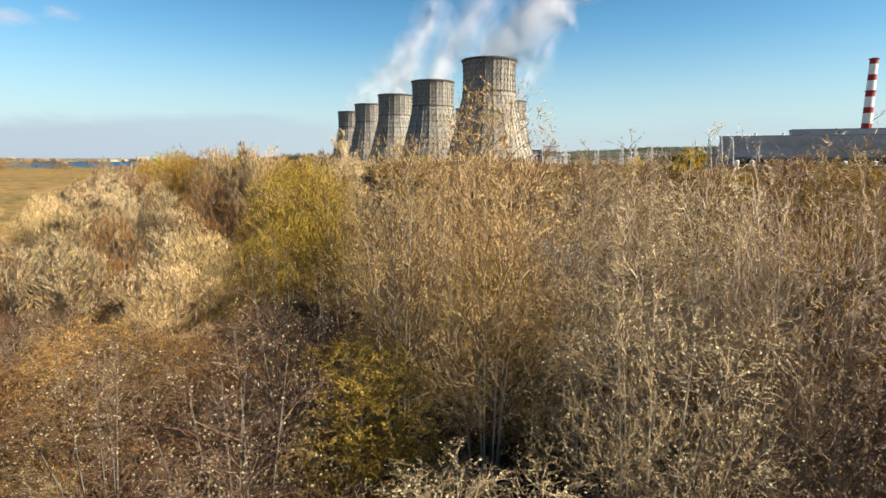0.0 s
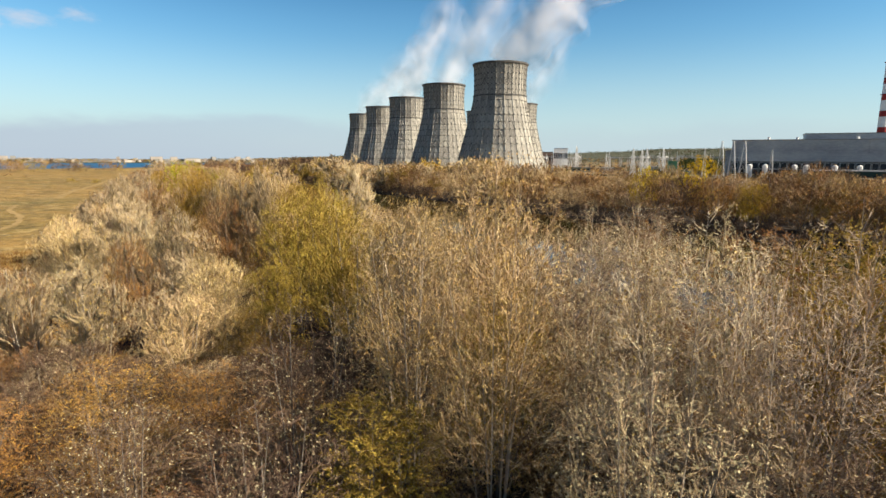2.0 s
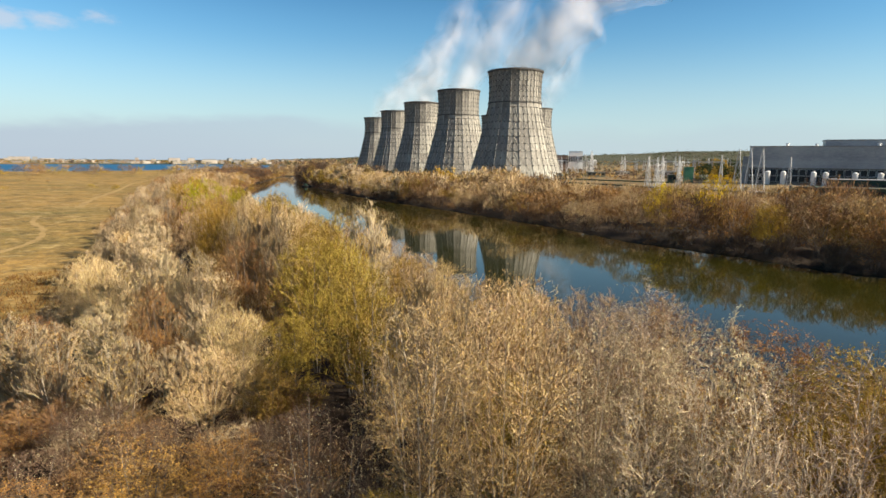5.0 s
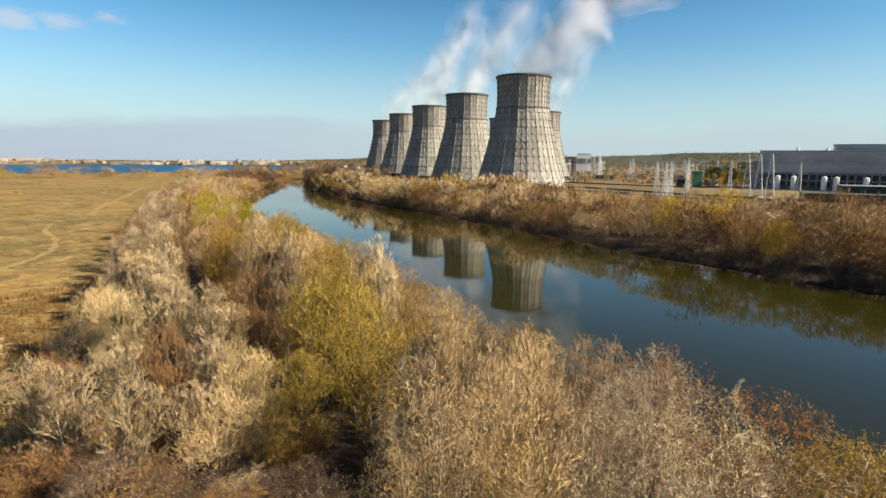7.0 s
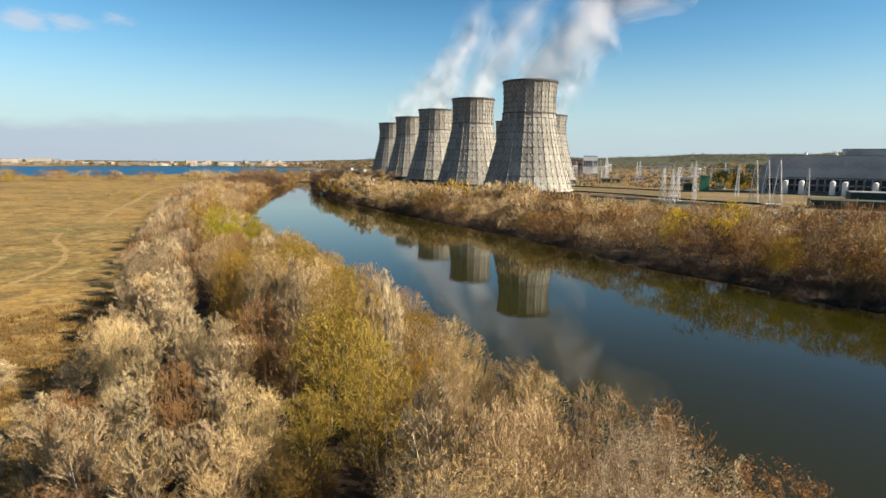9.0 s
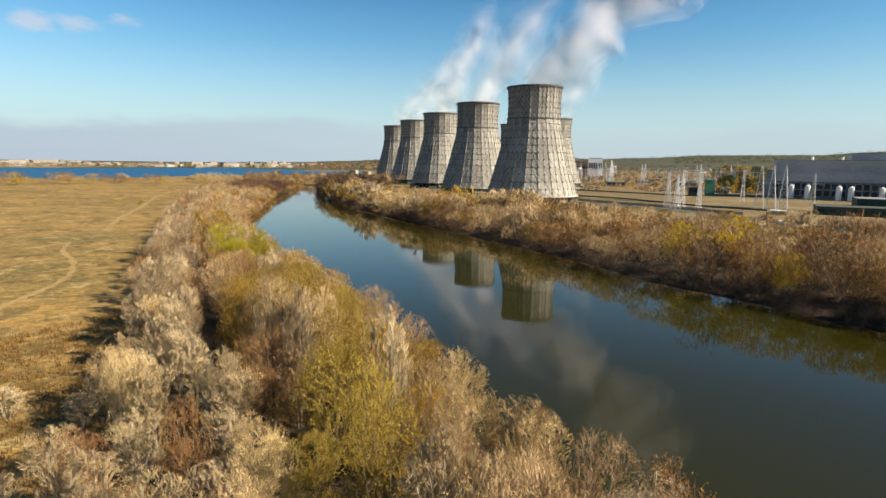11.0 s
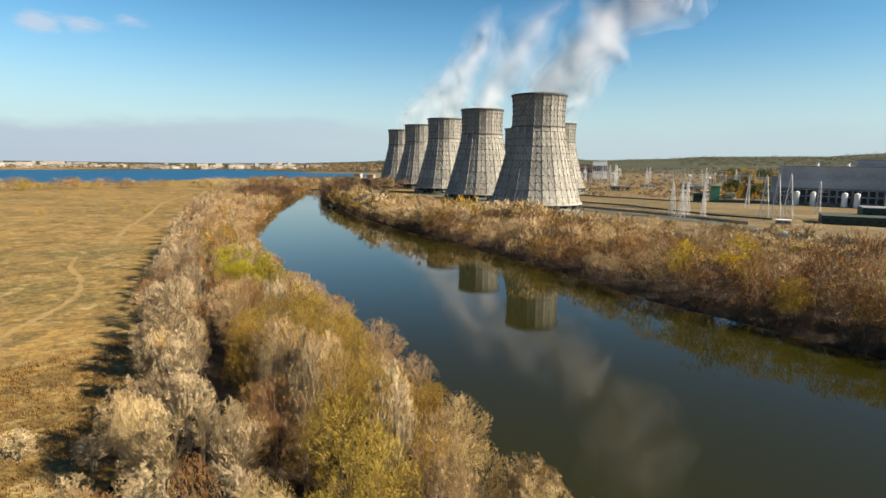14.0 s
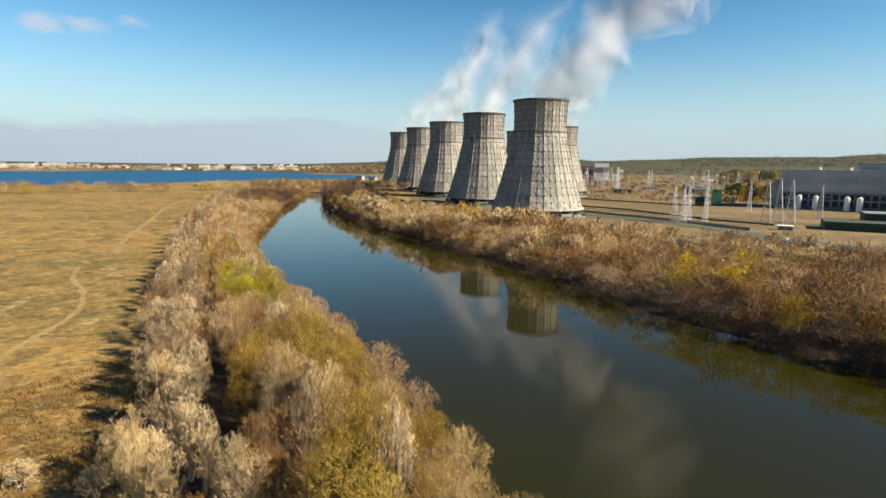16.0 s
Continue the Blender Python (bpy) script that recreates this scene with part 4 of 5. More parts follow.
def kind_at(x, y, rng, side):
    """Stands of one kind, in patches."""
    if side == "strip":
        edge = near_line(FIELD_EDGE, x, y)
        a, b = patch(x, y, 0.055, 1), patch(x, y, 0.09, 2)
        if x < -6 and y < 38:
            return rng.choice(["sloe", "sloe", "dim", "dim", "rust", "brown"])
        if edge < near_line(LEFT_BANK, x, y) * 0.55 and y > 38:
            return rng.choice(["bare"] * 9 + ["tan", "tan", "rust"])
        if math.hypot(x + 31, (y - 92) * 0.8) < 12 or math.hypot(x + 14, y - 68) < 7:
            return rng.choice(["olive"] * 5 + ["gold", "tan"])
        if math.hypot(x + 5, y - 65) < 8:
            return rng.choice(["gold"] * 3 + ["olive", "tan"])
        if math.hypot(x, y) < 16:
            return rng.choice(["thorn", "sloe", "thorn", "brown"])
        if y < 40:
            return rng.choice(["thorn"] * 3 + ["sloe"] * 2 + ["rust", "tan", "olive"] if x < 2 else ["thorn", "tan", "tan", "rust", "olive", "bare", "bare"])
        if y > 480:
            return rng.choice(["dim"] * 4 + ["brown", "rust"])
        if y > 230:
            return rng.choice(["tan"] * 6 + ["bare"] * 3 + ["gold", "rust", "olive"])
        if a > 0.18:
            return rng.choice(["olive"] * 4 + ["gold", "tan"])
        if a < -0.25:
            return rng.choice(["tan"] * 3 + ["bare"] * 3 + ["rust"])
        return rng.choice(["tan"] * 6 + ["bare"] * 5 + ["rust", "gold", "olive"])
    a, b = patch(x, y, 0.03, 3), patch(x, y, 0.06, 4)
    back = near_line(RIGHT_BANK, x, y)
    if back > 55 + 20 * b:
        return rng.choice(["tan"] * 6 + ["bare"] * 3 + ["rust", "olive"])
    if y > 500:
        return rng.choice(["dim"] * 4 + ["brown"])
    if y > 310:
        return rng.choice(["olive"] * 2 + ["tan"] * 4 + ["bare"] * 3 + ["gold"])
    if b > 0.28:
        return rng.choice(["tan", "tan", "olive", "rust"])
    if a > 0.15:
        return rng.choice(["tan", "tan", "tan", "rust", "brown"])
    return rng.choice(["rust"] * 6 + ["tan"] * 3 + ["thorn"] * 2 + ["brown"] * 5 + ["dim"] * 2)


def height_at(x, y, side, rng):
    if side == "strip":
        r = near_line(LEFT_BANK, x, y)
        if y < 55:
            h = 11.5 + 2.5 * patch(x, y, 0.05, 6) + 2.6 * min(1.0, max(-0.7, (x + 10) / 14))
            if x < -8 and y < 38:
                h *= 0.6
            if x > 17 and y > 22:
                h = min(h, 6.5)
            return h * rng.uniform(0.72, 1.1) * (0.75 + 0.25 * min(1, r / 10))
        h = (13.2 if y < 220 else 12.0) + 2.0 * patch(x, y, 0.05, 6)
        if math.hypot((x + 59) / 14, (y - 125) / 12) < 1:
            h *= 0.62
        if near_line(FIELD_EDGE, x, y) > 0.55 * r and y < 140:
            h += 3.6 * max(0.0, min(1.0, (r - 7) / 8))
        return h * rng.uniform(0.82, 1.1) * (0.72 + 0.28 * min(1, r / 10)) * (0.72 + 0.28 * min(1, near_line(FIELD_EDGE, x, y) / 7))
    back = near_line(RIGHT_BANK, x, y)
    return (14.5 if back < 45 else 14.5 - 5 * min(1, (back - 45) / 30)) * rng.uniform(0.7, 1.15) * (1 + 0.45 * patch(x, y, 0.035, 8)) * (0.9 if back < 5 else 1.0) * (1.08 if y > 310 else 1.0)


class Thicket:
    """Far trees, joined by stretch into one mesh each."""

    def __init__(self):
        self.v, self.f, self.m, self.base = [], [], [], 0
        self.slots = [*M_TWIG.values(), *M_LEAF.values(), M_BRANCH, M_BARK]
        self.twig, self.leaf = list(M_TWIG), list(M_LEAF)

    def add(self, kind, detail, n, x, y, h, w, turn):
        c, s, wide = math.cos(turn), math.sin(turn), w / base_width(kind, detail)
        trunk, crown = variant(kind, detail, n)
        for k, (v, f, m) in enumerate((join(*trunk), crown)):
            p = np.c_[(v[:, 0] * c - v[:, 1] * s) * wide + x, (v[:, 0] * s + v[:, 1] * c) * wide + y, v[:, 2] * h / TALL[detail] + level(x, y) - 0.1]
            ids = np.array([self.twig.index(twig_of(kind, detail)), len(self.twig) + self.leaf.index(KINDS[kind][1]), len(self.slots) - 2])
            self.v.append(p.astype(np.float32))
            self.f.append(f + self.base)
            self.m.append(ids[m] if k else np.full(len(f), len(self.slots) - 1))
            self.base += len(v)

    def done(self, name, label):
        ob = new(name, tri_mesh(name, np.concatenate(self.v), np.concatenate(self.f), self.slots, np.concatenate(self.m)))
        return tagged(ob, label, "thicket", kind="stuff")


def plant():
    rng, nrng = random.Random(11), np.random.default_rng(11)
    taken = []
    # single willows and poplars that stand out
    for kind, x, y, h, w in (("lime", -69, 141, 18, 12), ("lime", -58, 139, 15.5, 10), ("lime", -64, 147, 16, 10), ("lime", -63, 136, 15.5, 9), ("amber", 70, 172, 19, 13), ("gold", 79, 178, 17, 10), ("amber", 58, 183, 16, 10), ("gold", 71.5, 142.5, 13, 11),
                             ("tan", 0.3, 21, 18.2, 6.5), ("thorn", 7, 28, 16, 9), ("tan", 1.5, 33, 15.5, 9), ("bare", -4, 37, 14.5, 8), ("olive", -12, 50, 15, 9), ("olive", -17, 56, 15, 9), ("tan", -7, 56, 13, 8), ("thorn", 10, 25.5, 15.2, 8), ("olive", -9, 42, 14.5, 9), ("tan", -3.2, 24, 16.6, 7), ("olive", -33, 92, 16, 13), ("olive", -40, 90, 15, 10), ("olive", -27, 87, 14.5, 10), ("olive", -35, 101, 15, 10),
                             ("gold", -14, 66, 14, 9), ("olive", -20, 67, 15.5, 9), ("amber", -8, 61.5, 8.5, 5.5), ("gold", -9, 69, 11, 7), ("rust", -22, 59, 10, 7), ("rust", -31, 66, 11.5, 6), ("rust", -29, 48, 11, 6), ("tan", -20, 93, 12.5, 10),
                             ("tan", 3, 47, 11.5, 8), ("tan", -3, 52, 12.5, 8), ("tan", 7, 41, 13, 8), ("thorn", 4.5, 24.5, 15.5, 8), ("rust", 11, 35, 14, 9),
                             ("sloe", 8.5, 13, 11, 6.5), ("olive", 14, 15.5, 15.5, 8), ("bare", 6.2, 18.5, 16.2, 7), ("bare", 10.5, 18, 16.2, 7), ("bare", 8.3, 16.3, 15.4, 6), ("rust", 13, 27, 14.5, 9), ("bare", 8.5, 31, 15, 8), ("rust", 16, 22, 13.5, 8), ("olive", 13, 20.5, 15.6, 8), ("rust", 17.5, 19, 16, 8), ("thorn", 4, 14.5, 12.8, 7), ("rust", 20, 15, 15.5, 8), ("olive", 16, 25, 13, 7), ("sloe", -7, 15, 11, 7), ("sloe", -13, 19, 9.5, 7), ("rust", -17, 25, 8.5, 7), ("rust", -22, 22, 8, 7)):
        tree(kind, "near" if y < 32 else "mid" if y < 150 and kind != "olive" or y < 110 else "low", len(taken) % 2, x, y, h, w, rng.uniform(0, 360))
        taken.append((x, y, w))
    showy = [t for t in taken if t[0] > 50 or t[1] > 130]
    left, belt = Thicket(), Thicket()
    for x, y, h, w in ((128, 208, 19, 13), (137, 214, 17.5, 12), (121, 216, 17, 11), (146, 220, 17, 12), (131, 224, 18, 11), (152, 212, 15, 10), (113, 211, 14, 10)):
        belt.add(rng.choice(("brown", "dim", "brown")), "far", rng.randrange(3), x, y, h, w, rng.uniform(0, 6.3))
        taken.append((x, y, w))
    for x, y, h, w in ((-92, 452, 14, 17), (-78, 440, 13, 16), (-103, 470, 12, 14), (-66, 424, 12, 15), (-84, 462, 15, 16), (-52, 400, 11, 14)):
        belt.add("sage", "far", rng.randrange(3), x, y, h, w, rng.uniform(0, 6.3))
        taken.append((x, y, w))
    count = len(taken)

    def free(x, y):
        return all(math.hypot(x - a, y - b) > 0.36 * w + 1.2 for a, b, w in taken) and near_line(RIVER, x, y, True) > 1.6 and near_line(GAP, x, y) > 1.7

    for x, y in spread(STRIP, 5.3, nrng, lambda x, y: y < 58 and (y > 6 or abs(x) > 6 + abs(y)) and y > -12):
        if not free(x, y) or math.hypot(x + 1.4, y) < 7.5:
            continue
        h = height_at(x, y, "strip", rng)
        if math.hypot(x, y) < 13:
            h = min(h, 9.0)
        kind = kind_at(x, y, rng, "strip")
        tree(kind, "near" if math.hypot(x, y) < 34 and y > 3 and abs(x) < 0.9 * y + 6 else "mid" if y > 0 else "low", rng.randrange(2), x, y, h, rng.uniform(4.8, 6.4) if kind == "bare" else rng.uniform(5.5, 8.5), rng.uniform(0, 360))
        count += 1
    # undergrowth between the near trees
    for x, y in spread(STRIP, 4.6, nrng, lambda x, y: 9 < y < 46 and abs(x) < 0.95 * y + 4):
        if near_line(RIVER, x, y, True) > 1.5 and math.hypot(x + 1.4, y) > 9:
            bush = rng.choice(["thorn", "sloe", "rust", "brown", "thorn"])
            tree(bush, "mid", rng.randrange(2), x, y, rng.uniform(3.2, 5.8), rng.uniform(4.5, 6.5), rng.uniform(0, 360))
            count += 1
    for x, y in spread(STRIP, 5.2, nrng, lambda x, y: y >= 58):
        if not free(x, y) or (y > 230 and rng.random() < 0.4) or any(math.hypot(x - a, y - b) < 0.5 * w + 1.5 for a, b, w in showy):
            continue
        kind, h = kind_at(x, y, rng, "strip"), height_at(x, y, "strip", rng)
        w = rng.uniform(4.8, 6.4) if kind == "bare" else rng.uniform(6, 9) if y < 230 else rng.uniform(9, 13)
        if y < 112 and count < 330:
            tree(kind, "mid", rng.randrange(2), x, y, h, w, rng.uniform(0, 360))
            count += 1
        else:
            left.add(kind, "low" if y < 175 else "far" if y < 300 else "dot", rng.randrange(3), x, y, h, w, rng.uniform(0, 6.3))
    for x, y in spread(BELT, 8.2, nrng):
        back = near_line(RIGHT_BANK, x, y)
        if x > 190 or (back > 75 and rng.random() < 0.2) or not free(x, y) or any(math.hypot(x - a, y - b) < 0.5 * w + 3.5 for a, b, w in showy):
            continue
        kind, h = kind_at(x, y, rng, "belt"), height_at(x, y, "belt", rng)
        belt.add(kind, "low" if back < 20 and y < 190 else "far" if y < 380 and (back < 42 or y < 230) else "dot", rng.randrange(3), x, y, h, h * rng.uniform(0.85, 1.2) + 2.0, rng.uniform(0, 6.3))
    # low bushes that hang over the water's edge; dark twigs paint the right bank's shade
    for bank, stand, wood in ((RIGHT_BANK, belt, ("dim", "dim", "dim", "dim", "brown")), (LEFT_BANK, left, ("brown", "tan", "brown", "gold"))):
        for (ax, ay), (bx, by) in zip(bank, bank[1:]):
            for k in range(int(math.hypot(bx - ax, by - ay) / 1.3)):
                u = rng.random()
                x, y = ax + (bx - ax) * u + rng.uniform(-2, 2), ay + (by - ay) * u + rng.uniform(-2, 2)
                if x < 190 and y > (95 if bank is LEFT_BANK else 60) and level(x, y) > -0.15:
                    stand.add(rng.choice(wood), "far" if y < 150 else "dot", rng.randrange(3), x, y, rng.uniform(2.8, 6.8), rng.uniform(4.5, 8.0), rng.uniform(0, 6.3))
    left.done("riverside_thicket", "dense mixed thicket of bare and golden trees along the river")
    belt.done("river_belt_thicket", "rust-brown shrubs and trees on the opposite river bank")


plant()


# ---- the plant yard ----
def facade(corner, u):
    """The pose of a block whose front-left foot is at corner and whose front runs along u."""
    a = math.degrees(math.atan2(u[1], u[0]))
    return pose(corner[0], corner[1], level(*corner) - 0.2, 0, 0, a)


def build_hall():
    hall = thing("turbine_hall", facade((291, 624), (0.898, -0.439)), "long blue-grey turbine hall with a dark glazed lower band", "industrial building")
    L, D, H = 300, 58, 39.0
    one_box("upper_wall", (L, D, H - 17), (L / 2, D / 2, 17 + (H - 17) / 2), M_WALLG, hall, "blue-grey clad upper wall")
    one_box("lower_wall", (L - 1, D - 2, 17), (L / 2, D / 2 + 0.6, 8.5), M_DKGREEN, hall, "dark lower wall")
    one_box("roof", (L + 1.5, D + 1.5, 0.8), (L / 2, D / 2, H + 0.4), M_ROOF, hall, "grey felt roof", 0.2)
    one_box("high_roof_block", (232, 34, 6), (L - 232 / 2, D - 17, H + 3.8), M_WALLG, hall, "raised pale roof block")
    one_box("high_roof", (234, 36, 0.7), (L - 232 / 2, D - 17, H + 7.2), M_ROOF, hall, "grey roof of the raised block")
    one_box("end_annex", (6, 40, 29), (-3.2, D / 2, 14.5), M_WALLG, hall, "lower end bay")
    one_box("sill_band", (L, 0.5, 1.0), (L / 2, -0.3, 17.2), M_CONC, hall, "pale sill band")
    one_box("base_plinth", (L, 1.0, 2.2), (L / 2, -0.3, 1.1), M_CONC, hall, "concrete plinth")
    bm = bmesh.new()
    add_box(bm, (5.0, 0.25, 5.6), (0, 0, 0))
    pane = bm_mesh("pane", bm, M_GLASS)
    bm = bmesh.new()
    for x in (-2.7, 2.7):
        add_box(bm, (0.3, 0.35, 6.2), (x, 0, 0))
    for z in (-3.0, 3.0):
        add_box(bm, (5.7, 0.35, 0.3), (0, 0, z))
    sash = bm_mesh("window_frame", bm, M_STEEL)
    for k in range(46):
        for z in (6.2, 13.0):
            win = child("window", sash, hall, pose(4 + k * 6.4, 0.1, z))
            child("pane", pane, win, None, "dark factory pane")
    for k in range(24):
        one_box("cladding_rib", (0.35, 0.3, H - 18), (6 + k * 12.6, -0.16, 17 + (H - 17) / 2), M_WALLG, hall)
    for k, (x, tall) in enumerate(((34, 3.4), (60, 3.0), (112, 3.2), (170, 4.2), (214, 3.2))):
        bm = bmesh.new()
        add_tube(bm, 1.5, 1.1, H + 0.8, H + tall, 12, (x, 20))
        add_tube(bm, 1.7, 1.7, H + tall, H + tall + 0.5, 12, (x, 20))
        part("roof_vent", bm, M_WHITE, hall, "white roof vent")
    return hall


def local(m, x, y):
    v = m @ Vector((x, y, 0))
    return v.x, v.y


hall = build_hall()
HALL = hall.matrix_basis.copy()


def build_tank(x, y, r, h):
    t = thing("storage_tank", pose(x, y, level(x, y) - 0.1), "white cylindrical tank in front of the turbine hall", "tank", "tanks along the hall")
    bm = bmesh.new()
    add_tube(bm, r, r, 0.6, h, 20)
    add_tube(bm, r, r * 0.35, h, h + r * 0.45, 20)
    part("shell", bm, M_WHITE, t)
    bm = bmesh.new()
    add_tube(bm, r + 0.25, r + 0.25, 0, 0.6, 20)
    part("foot", bm, M_CONC, t, "concrete foot ring")
    bm = bmesh.new()
    add_bar(bm, (0, -r - 0.35, 0.5), (0, -r - 0.35, h + 0.8), 0.35)
    part("ladder", bm, M_STEEL, t, "steel ladder")


for x in (18, 32, 58, 68, 92, 112, 136, 160, 190):
    build_tank(*local(HALL, x, -9), 2.5, 13.5)


def build_chimney(x, y):
    c = thing("chimney", pose(x, y, 0.5), "tall chimney banded in red and white", "chimney")
    top = 146.0
    zs = [(0, 45.6, 0), (45.6, 52, 0)]
    for k in range(5):
        z = 52 + 18.8 * k
        zs.append((z, z + 6.8, 1))
        if k < 4:
            zs.append((z + 6.8, z + 18.8, 0))
    rad = lambda v: 6.2 - 2.1 * v / top
    for a, b, red in zs:
        bm = bmesh.new()
        add_tube(bm, rad(a), rad(b), a, b, 24)
        part("band", bm, M_RED if red else M_WHITE, c, "red painted band" if red else "white painted band")
    for v in (96.5, 133.0):
        bm = bmesh.new()
        add_tube(bm, rad(v) + 1.3, rad(v) + 1.3, v - 0.3, v + 0.3, 24)
        part("platform", bm, M_RED, c, "service platform")


build_chimney(501, 701)


def build_pylon(x, y, h, base, turn, arms, label, group):
    t = thing("lattice_pylon", pose(x, y, level(x, y) - 0.1, 0, 0, turn), label, "pylon", group)
    half = lambda z: base / 2 * (1 - z / h) ** 0.9 + 0.25
    w = 0.22
    corners = ((-1, -1), (1, -1), (1, 1), (-1, 1))
    for sx, sy in corners:
        bm = bmesh.new()
        zs = [0, h * 0.3, h * 0.6, h * 0.85, h]
        for a, b in zip(zs, zs[1:]):
            add_bar(bm, (sx * half(a), sy * half(a), a), (sx * half(b), sy * half(b), b), w)
        part("leg", bm, M_STEEL, t)
    zs, z = [0.0], 0.0
    while z < h * 0.93:
        z += max(3.6, 2.8 * half(z))
        zs.append(min(z, h * 0.95))
    for (ax, ay), (bx, by) in zip(corners, corners[1:] + corners[:1]):
        bm = bmesh.new()
        for a, b in zip(zs, zs[1:]):
            add_bar(bm, (ax * half(a), ay * half(a), a), (bx * half(b), by * half(b), b), w * 0.6)
            add_bar(bm, (bx * half(a), by * half(a), a), (ax * half(b), ay * half(b), b), w * 0.6)
            add_bar(bm, (ax * half(b), ay * half(b), b), (bx * half(b), by * half(b), b), w * 0.6)
        tagged(part("lattice", bm, M_STEEL, t), kind="stuff")
    for z, reach in arms:
        bm = bmesh.new()
        for s in (-0.3, 0.3):
            add_bar(bm, (-reach, s * 0.4, z), (reach, s * 0.4, z), 0.25)
        add_bar(bm, (-reach, 0, z), (0, 0, z + 1.8), 0.2)
        add_bar(bm, (reach, 0, z), (0, 0, z + 1.8), 0.2)
        part("cross_arm", bm, M_STEEL, t)
        for s in (-reach, 0.55 * reach if reach > 4 else reach):
            bm = bmesh.new()
            add_tube(bm, 0.16, 0.16, z - 1.9, z - 0.1, 8, (s, 0))
            part("insulator", bm, M_GLASS, t, "dark hanging insulator")


BIG, SMALL = "tall pale lattice pylon with short cross-arms in the dry yard", "slim pale lattice mast in the dry yard"
for x, y in ((204, 455), (212, 453.5), (220, 452)):
    build_pylon(x, y, 33, 6.0, -20, ((20, 4.5),), BIG, "pylons by the hall")
build_pylon(267, 500, 27, 3.0, -20, ((18, 6.0),), SMALL, "masts in the yard")
build_pylon(229, 544, 29, 2.6, -10, ((22, 3.0),), SMALL, "masts in the yard")
build_pylon(159, 454, 27, 2.6, 10, ((20, 3.0),), SMALL, "masts in the yard")
for x, y, h in ((133, 445, 27), (138, 440, 26), (143, 444, 27)):
    build_pylon(x, y, h, 3.8, 15, ((20, 2.6), (15, 2.6)), SMALL, "masts in the yard")


def build_gantry(x, y, span, h, turn, proto=[]):
    """A portal of a far switchyard; all copies share one set of meshes."""
    m = pose(x, y, level(x, y) - 0.2, 0, 0, turn)
    if proto:
        g = copy_thing(proto[0], m)
    else:
        g = thing("switchyard_gantry", m, "thin grey steel portal in a distant switchyard", "gantry", "gantries of the far switchyard")
        for sx in (-span / 2, span / 2):
            bm = bmesh.new()
            add_bar(bm, (sx - 1.2, 0, 0), (sx, 0, h), 0.5)
            add_bar(bm, (sx + 1.2, 0, 0), (sx, 0, h), 0.5)
            for k in range(6):
                z = h * (k + 1) / 8
                e = 1.2 * (1 - z / h)
                add_bar(bm, (sx - e, 0, z), (sx + e * 0.7, 0, z + h / 8), 0.25)
            add_bar(bm, (sx, 0, h), (sx, 0, h * 1.25), 0.25)
            part("post", bm, M_STEEL, g)
        bm = bmesh.new()
        for z in (h - 1.2, h):
            add_bar(bm, (-span / 2, 0, z), (span / 2, 0, z), 0.35)
        for k in range(10):
            xx = -span / 2 + span * k / 10
            add_bar(bm, (xx, 0, h - 1.2 * (k % 2)), (xx + span / 10, 0, h - 1.2 * ((k + 1) % 2)), 0.22)
        part("beam", bm, M_STEEL, g)
        proto.append(g)
    return g


yard = random.Random(5)
for k in range(46):
    az, far = yard.uniform(0.08, 0.42), yard.uniform(780, 1650)
    build_gantry(far * math.sin(az), far * math.cos(az), 22, 24, yard.choice((-25, -20, 62, 65)))
for k in range(12):
    az, far = yard.uniform(0.1, 0.4), yard.uniform(850, 1500)
    build_pylon(far * math.sin(az), far * math.cos(az), yard.uniform(30, 40), 5, yard.uniform(0, 90), ((24, 5), (20, 6)), "thin grey lattice pylon in a distant switchyard", "far pylons")


def build_block(name, at, size, turn, wall, roof, label, category, windows=0, group=""):
    """A plain works building with roof slab, door and window strip."""
    x, y = at
    w, d, h = size
    b = thing(name, pose(x, y, level(x, y) - 0.3, 0, 0, turn), label, category, group)
    one_box("wall", (w, d, h), (0, 0, h / 2), wall, b)
    one_box("roof", (w + 0.8, d + 0.8, 0.6), (0, 0, h + 0.3), roof, b, "flat roof slab", 0.12)
    for k in range(windows):
        xx = -w / 2 + (k + 0.5) * w / windows
        one_box("window", (w / windows * 0.6, 0.3, h * 0.3), (xx, -d / 2 - 0.05, h * 0.6), M_GLASS, b, "dark window")
    return b


build_block("green_tower_building", (238, 648), (9, 8, 17), -10, M_GREEN, M_GREEN, "tall narrow green sheet-metal building in the yard", "building")
build_block("yard_shed", (222, 652), (9, 8, 9), -10, M_DKGREEN, M_ROOF, "dark green shed beside the green tower building", "shed", 2)
build_block("pump_house", (288, 398), (130, 30, 6.0), -24, M_DKGREEN, M_APRON, "long low dark green pump house", "building", 22)
build_block("pump_hall", (312, 412), (112, 26, 11.5), -24, M_DKGREEN, M_ROOF, "dark green machine hall behind the pump house", "building", 16)
build_block("white_shelter", (194, 404), (9, 5, 2.8), -24, M_BEIGE, M_WHITE, "small white-roofed shelter beside the road", "shed", 2)
build_block("yellow_kiosk", (340, 484), (7, 5, 8), -20, M_YELLOW, M_DKGREEN, "bright yellow kiosk with a dark roof", "kiosk", 1)
build_block("green_roofed_pumping_station", (-212, 990), (46, 18, 9), 10, M_SAGE, M_GREEN, "low pumping station with a green roof", "building", 9)
build_block("office_block", (262, 1480), (34, 20, 46), -8, M_WHITE, M_ROOF, "distant white office block above the plain", "building", 8)
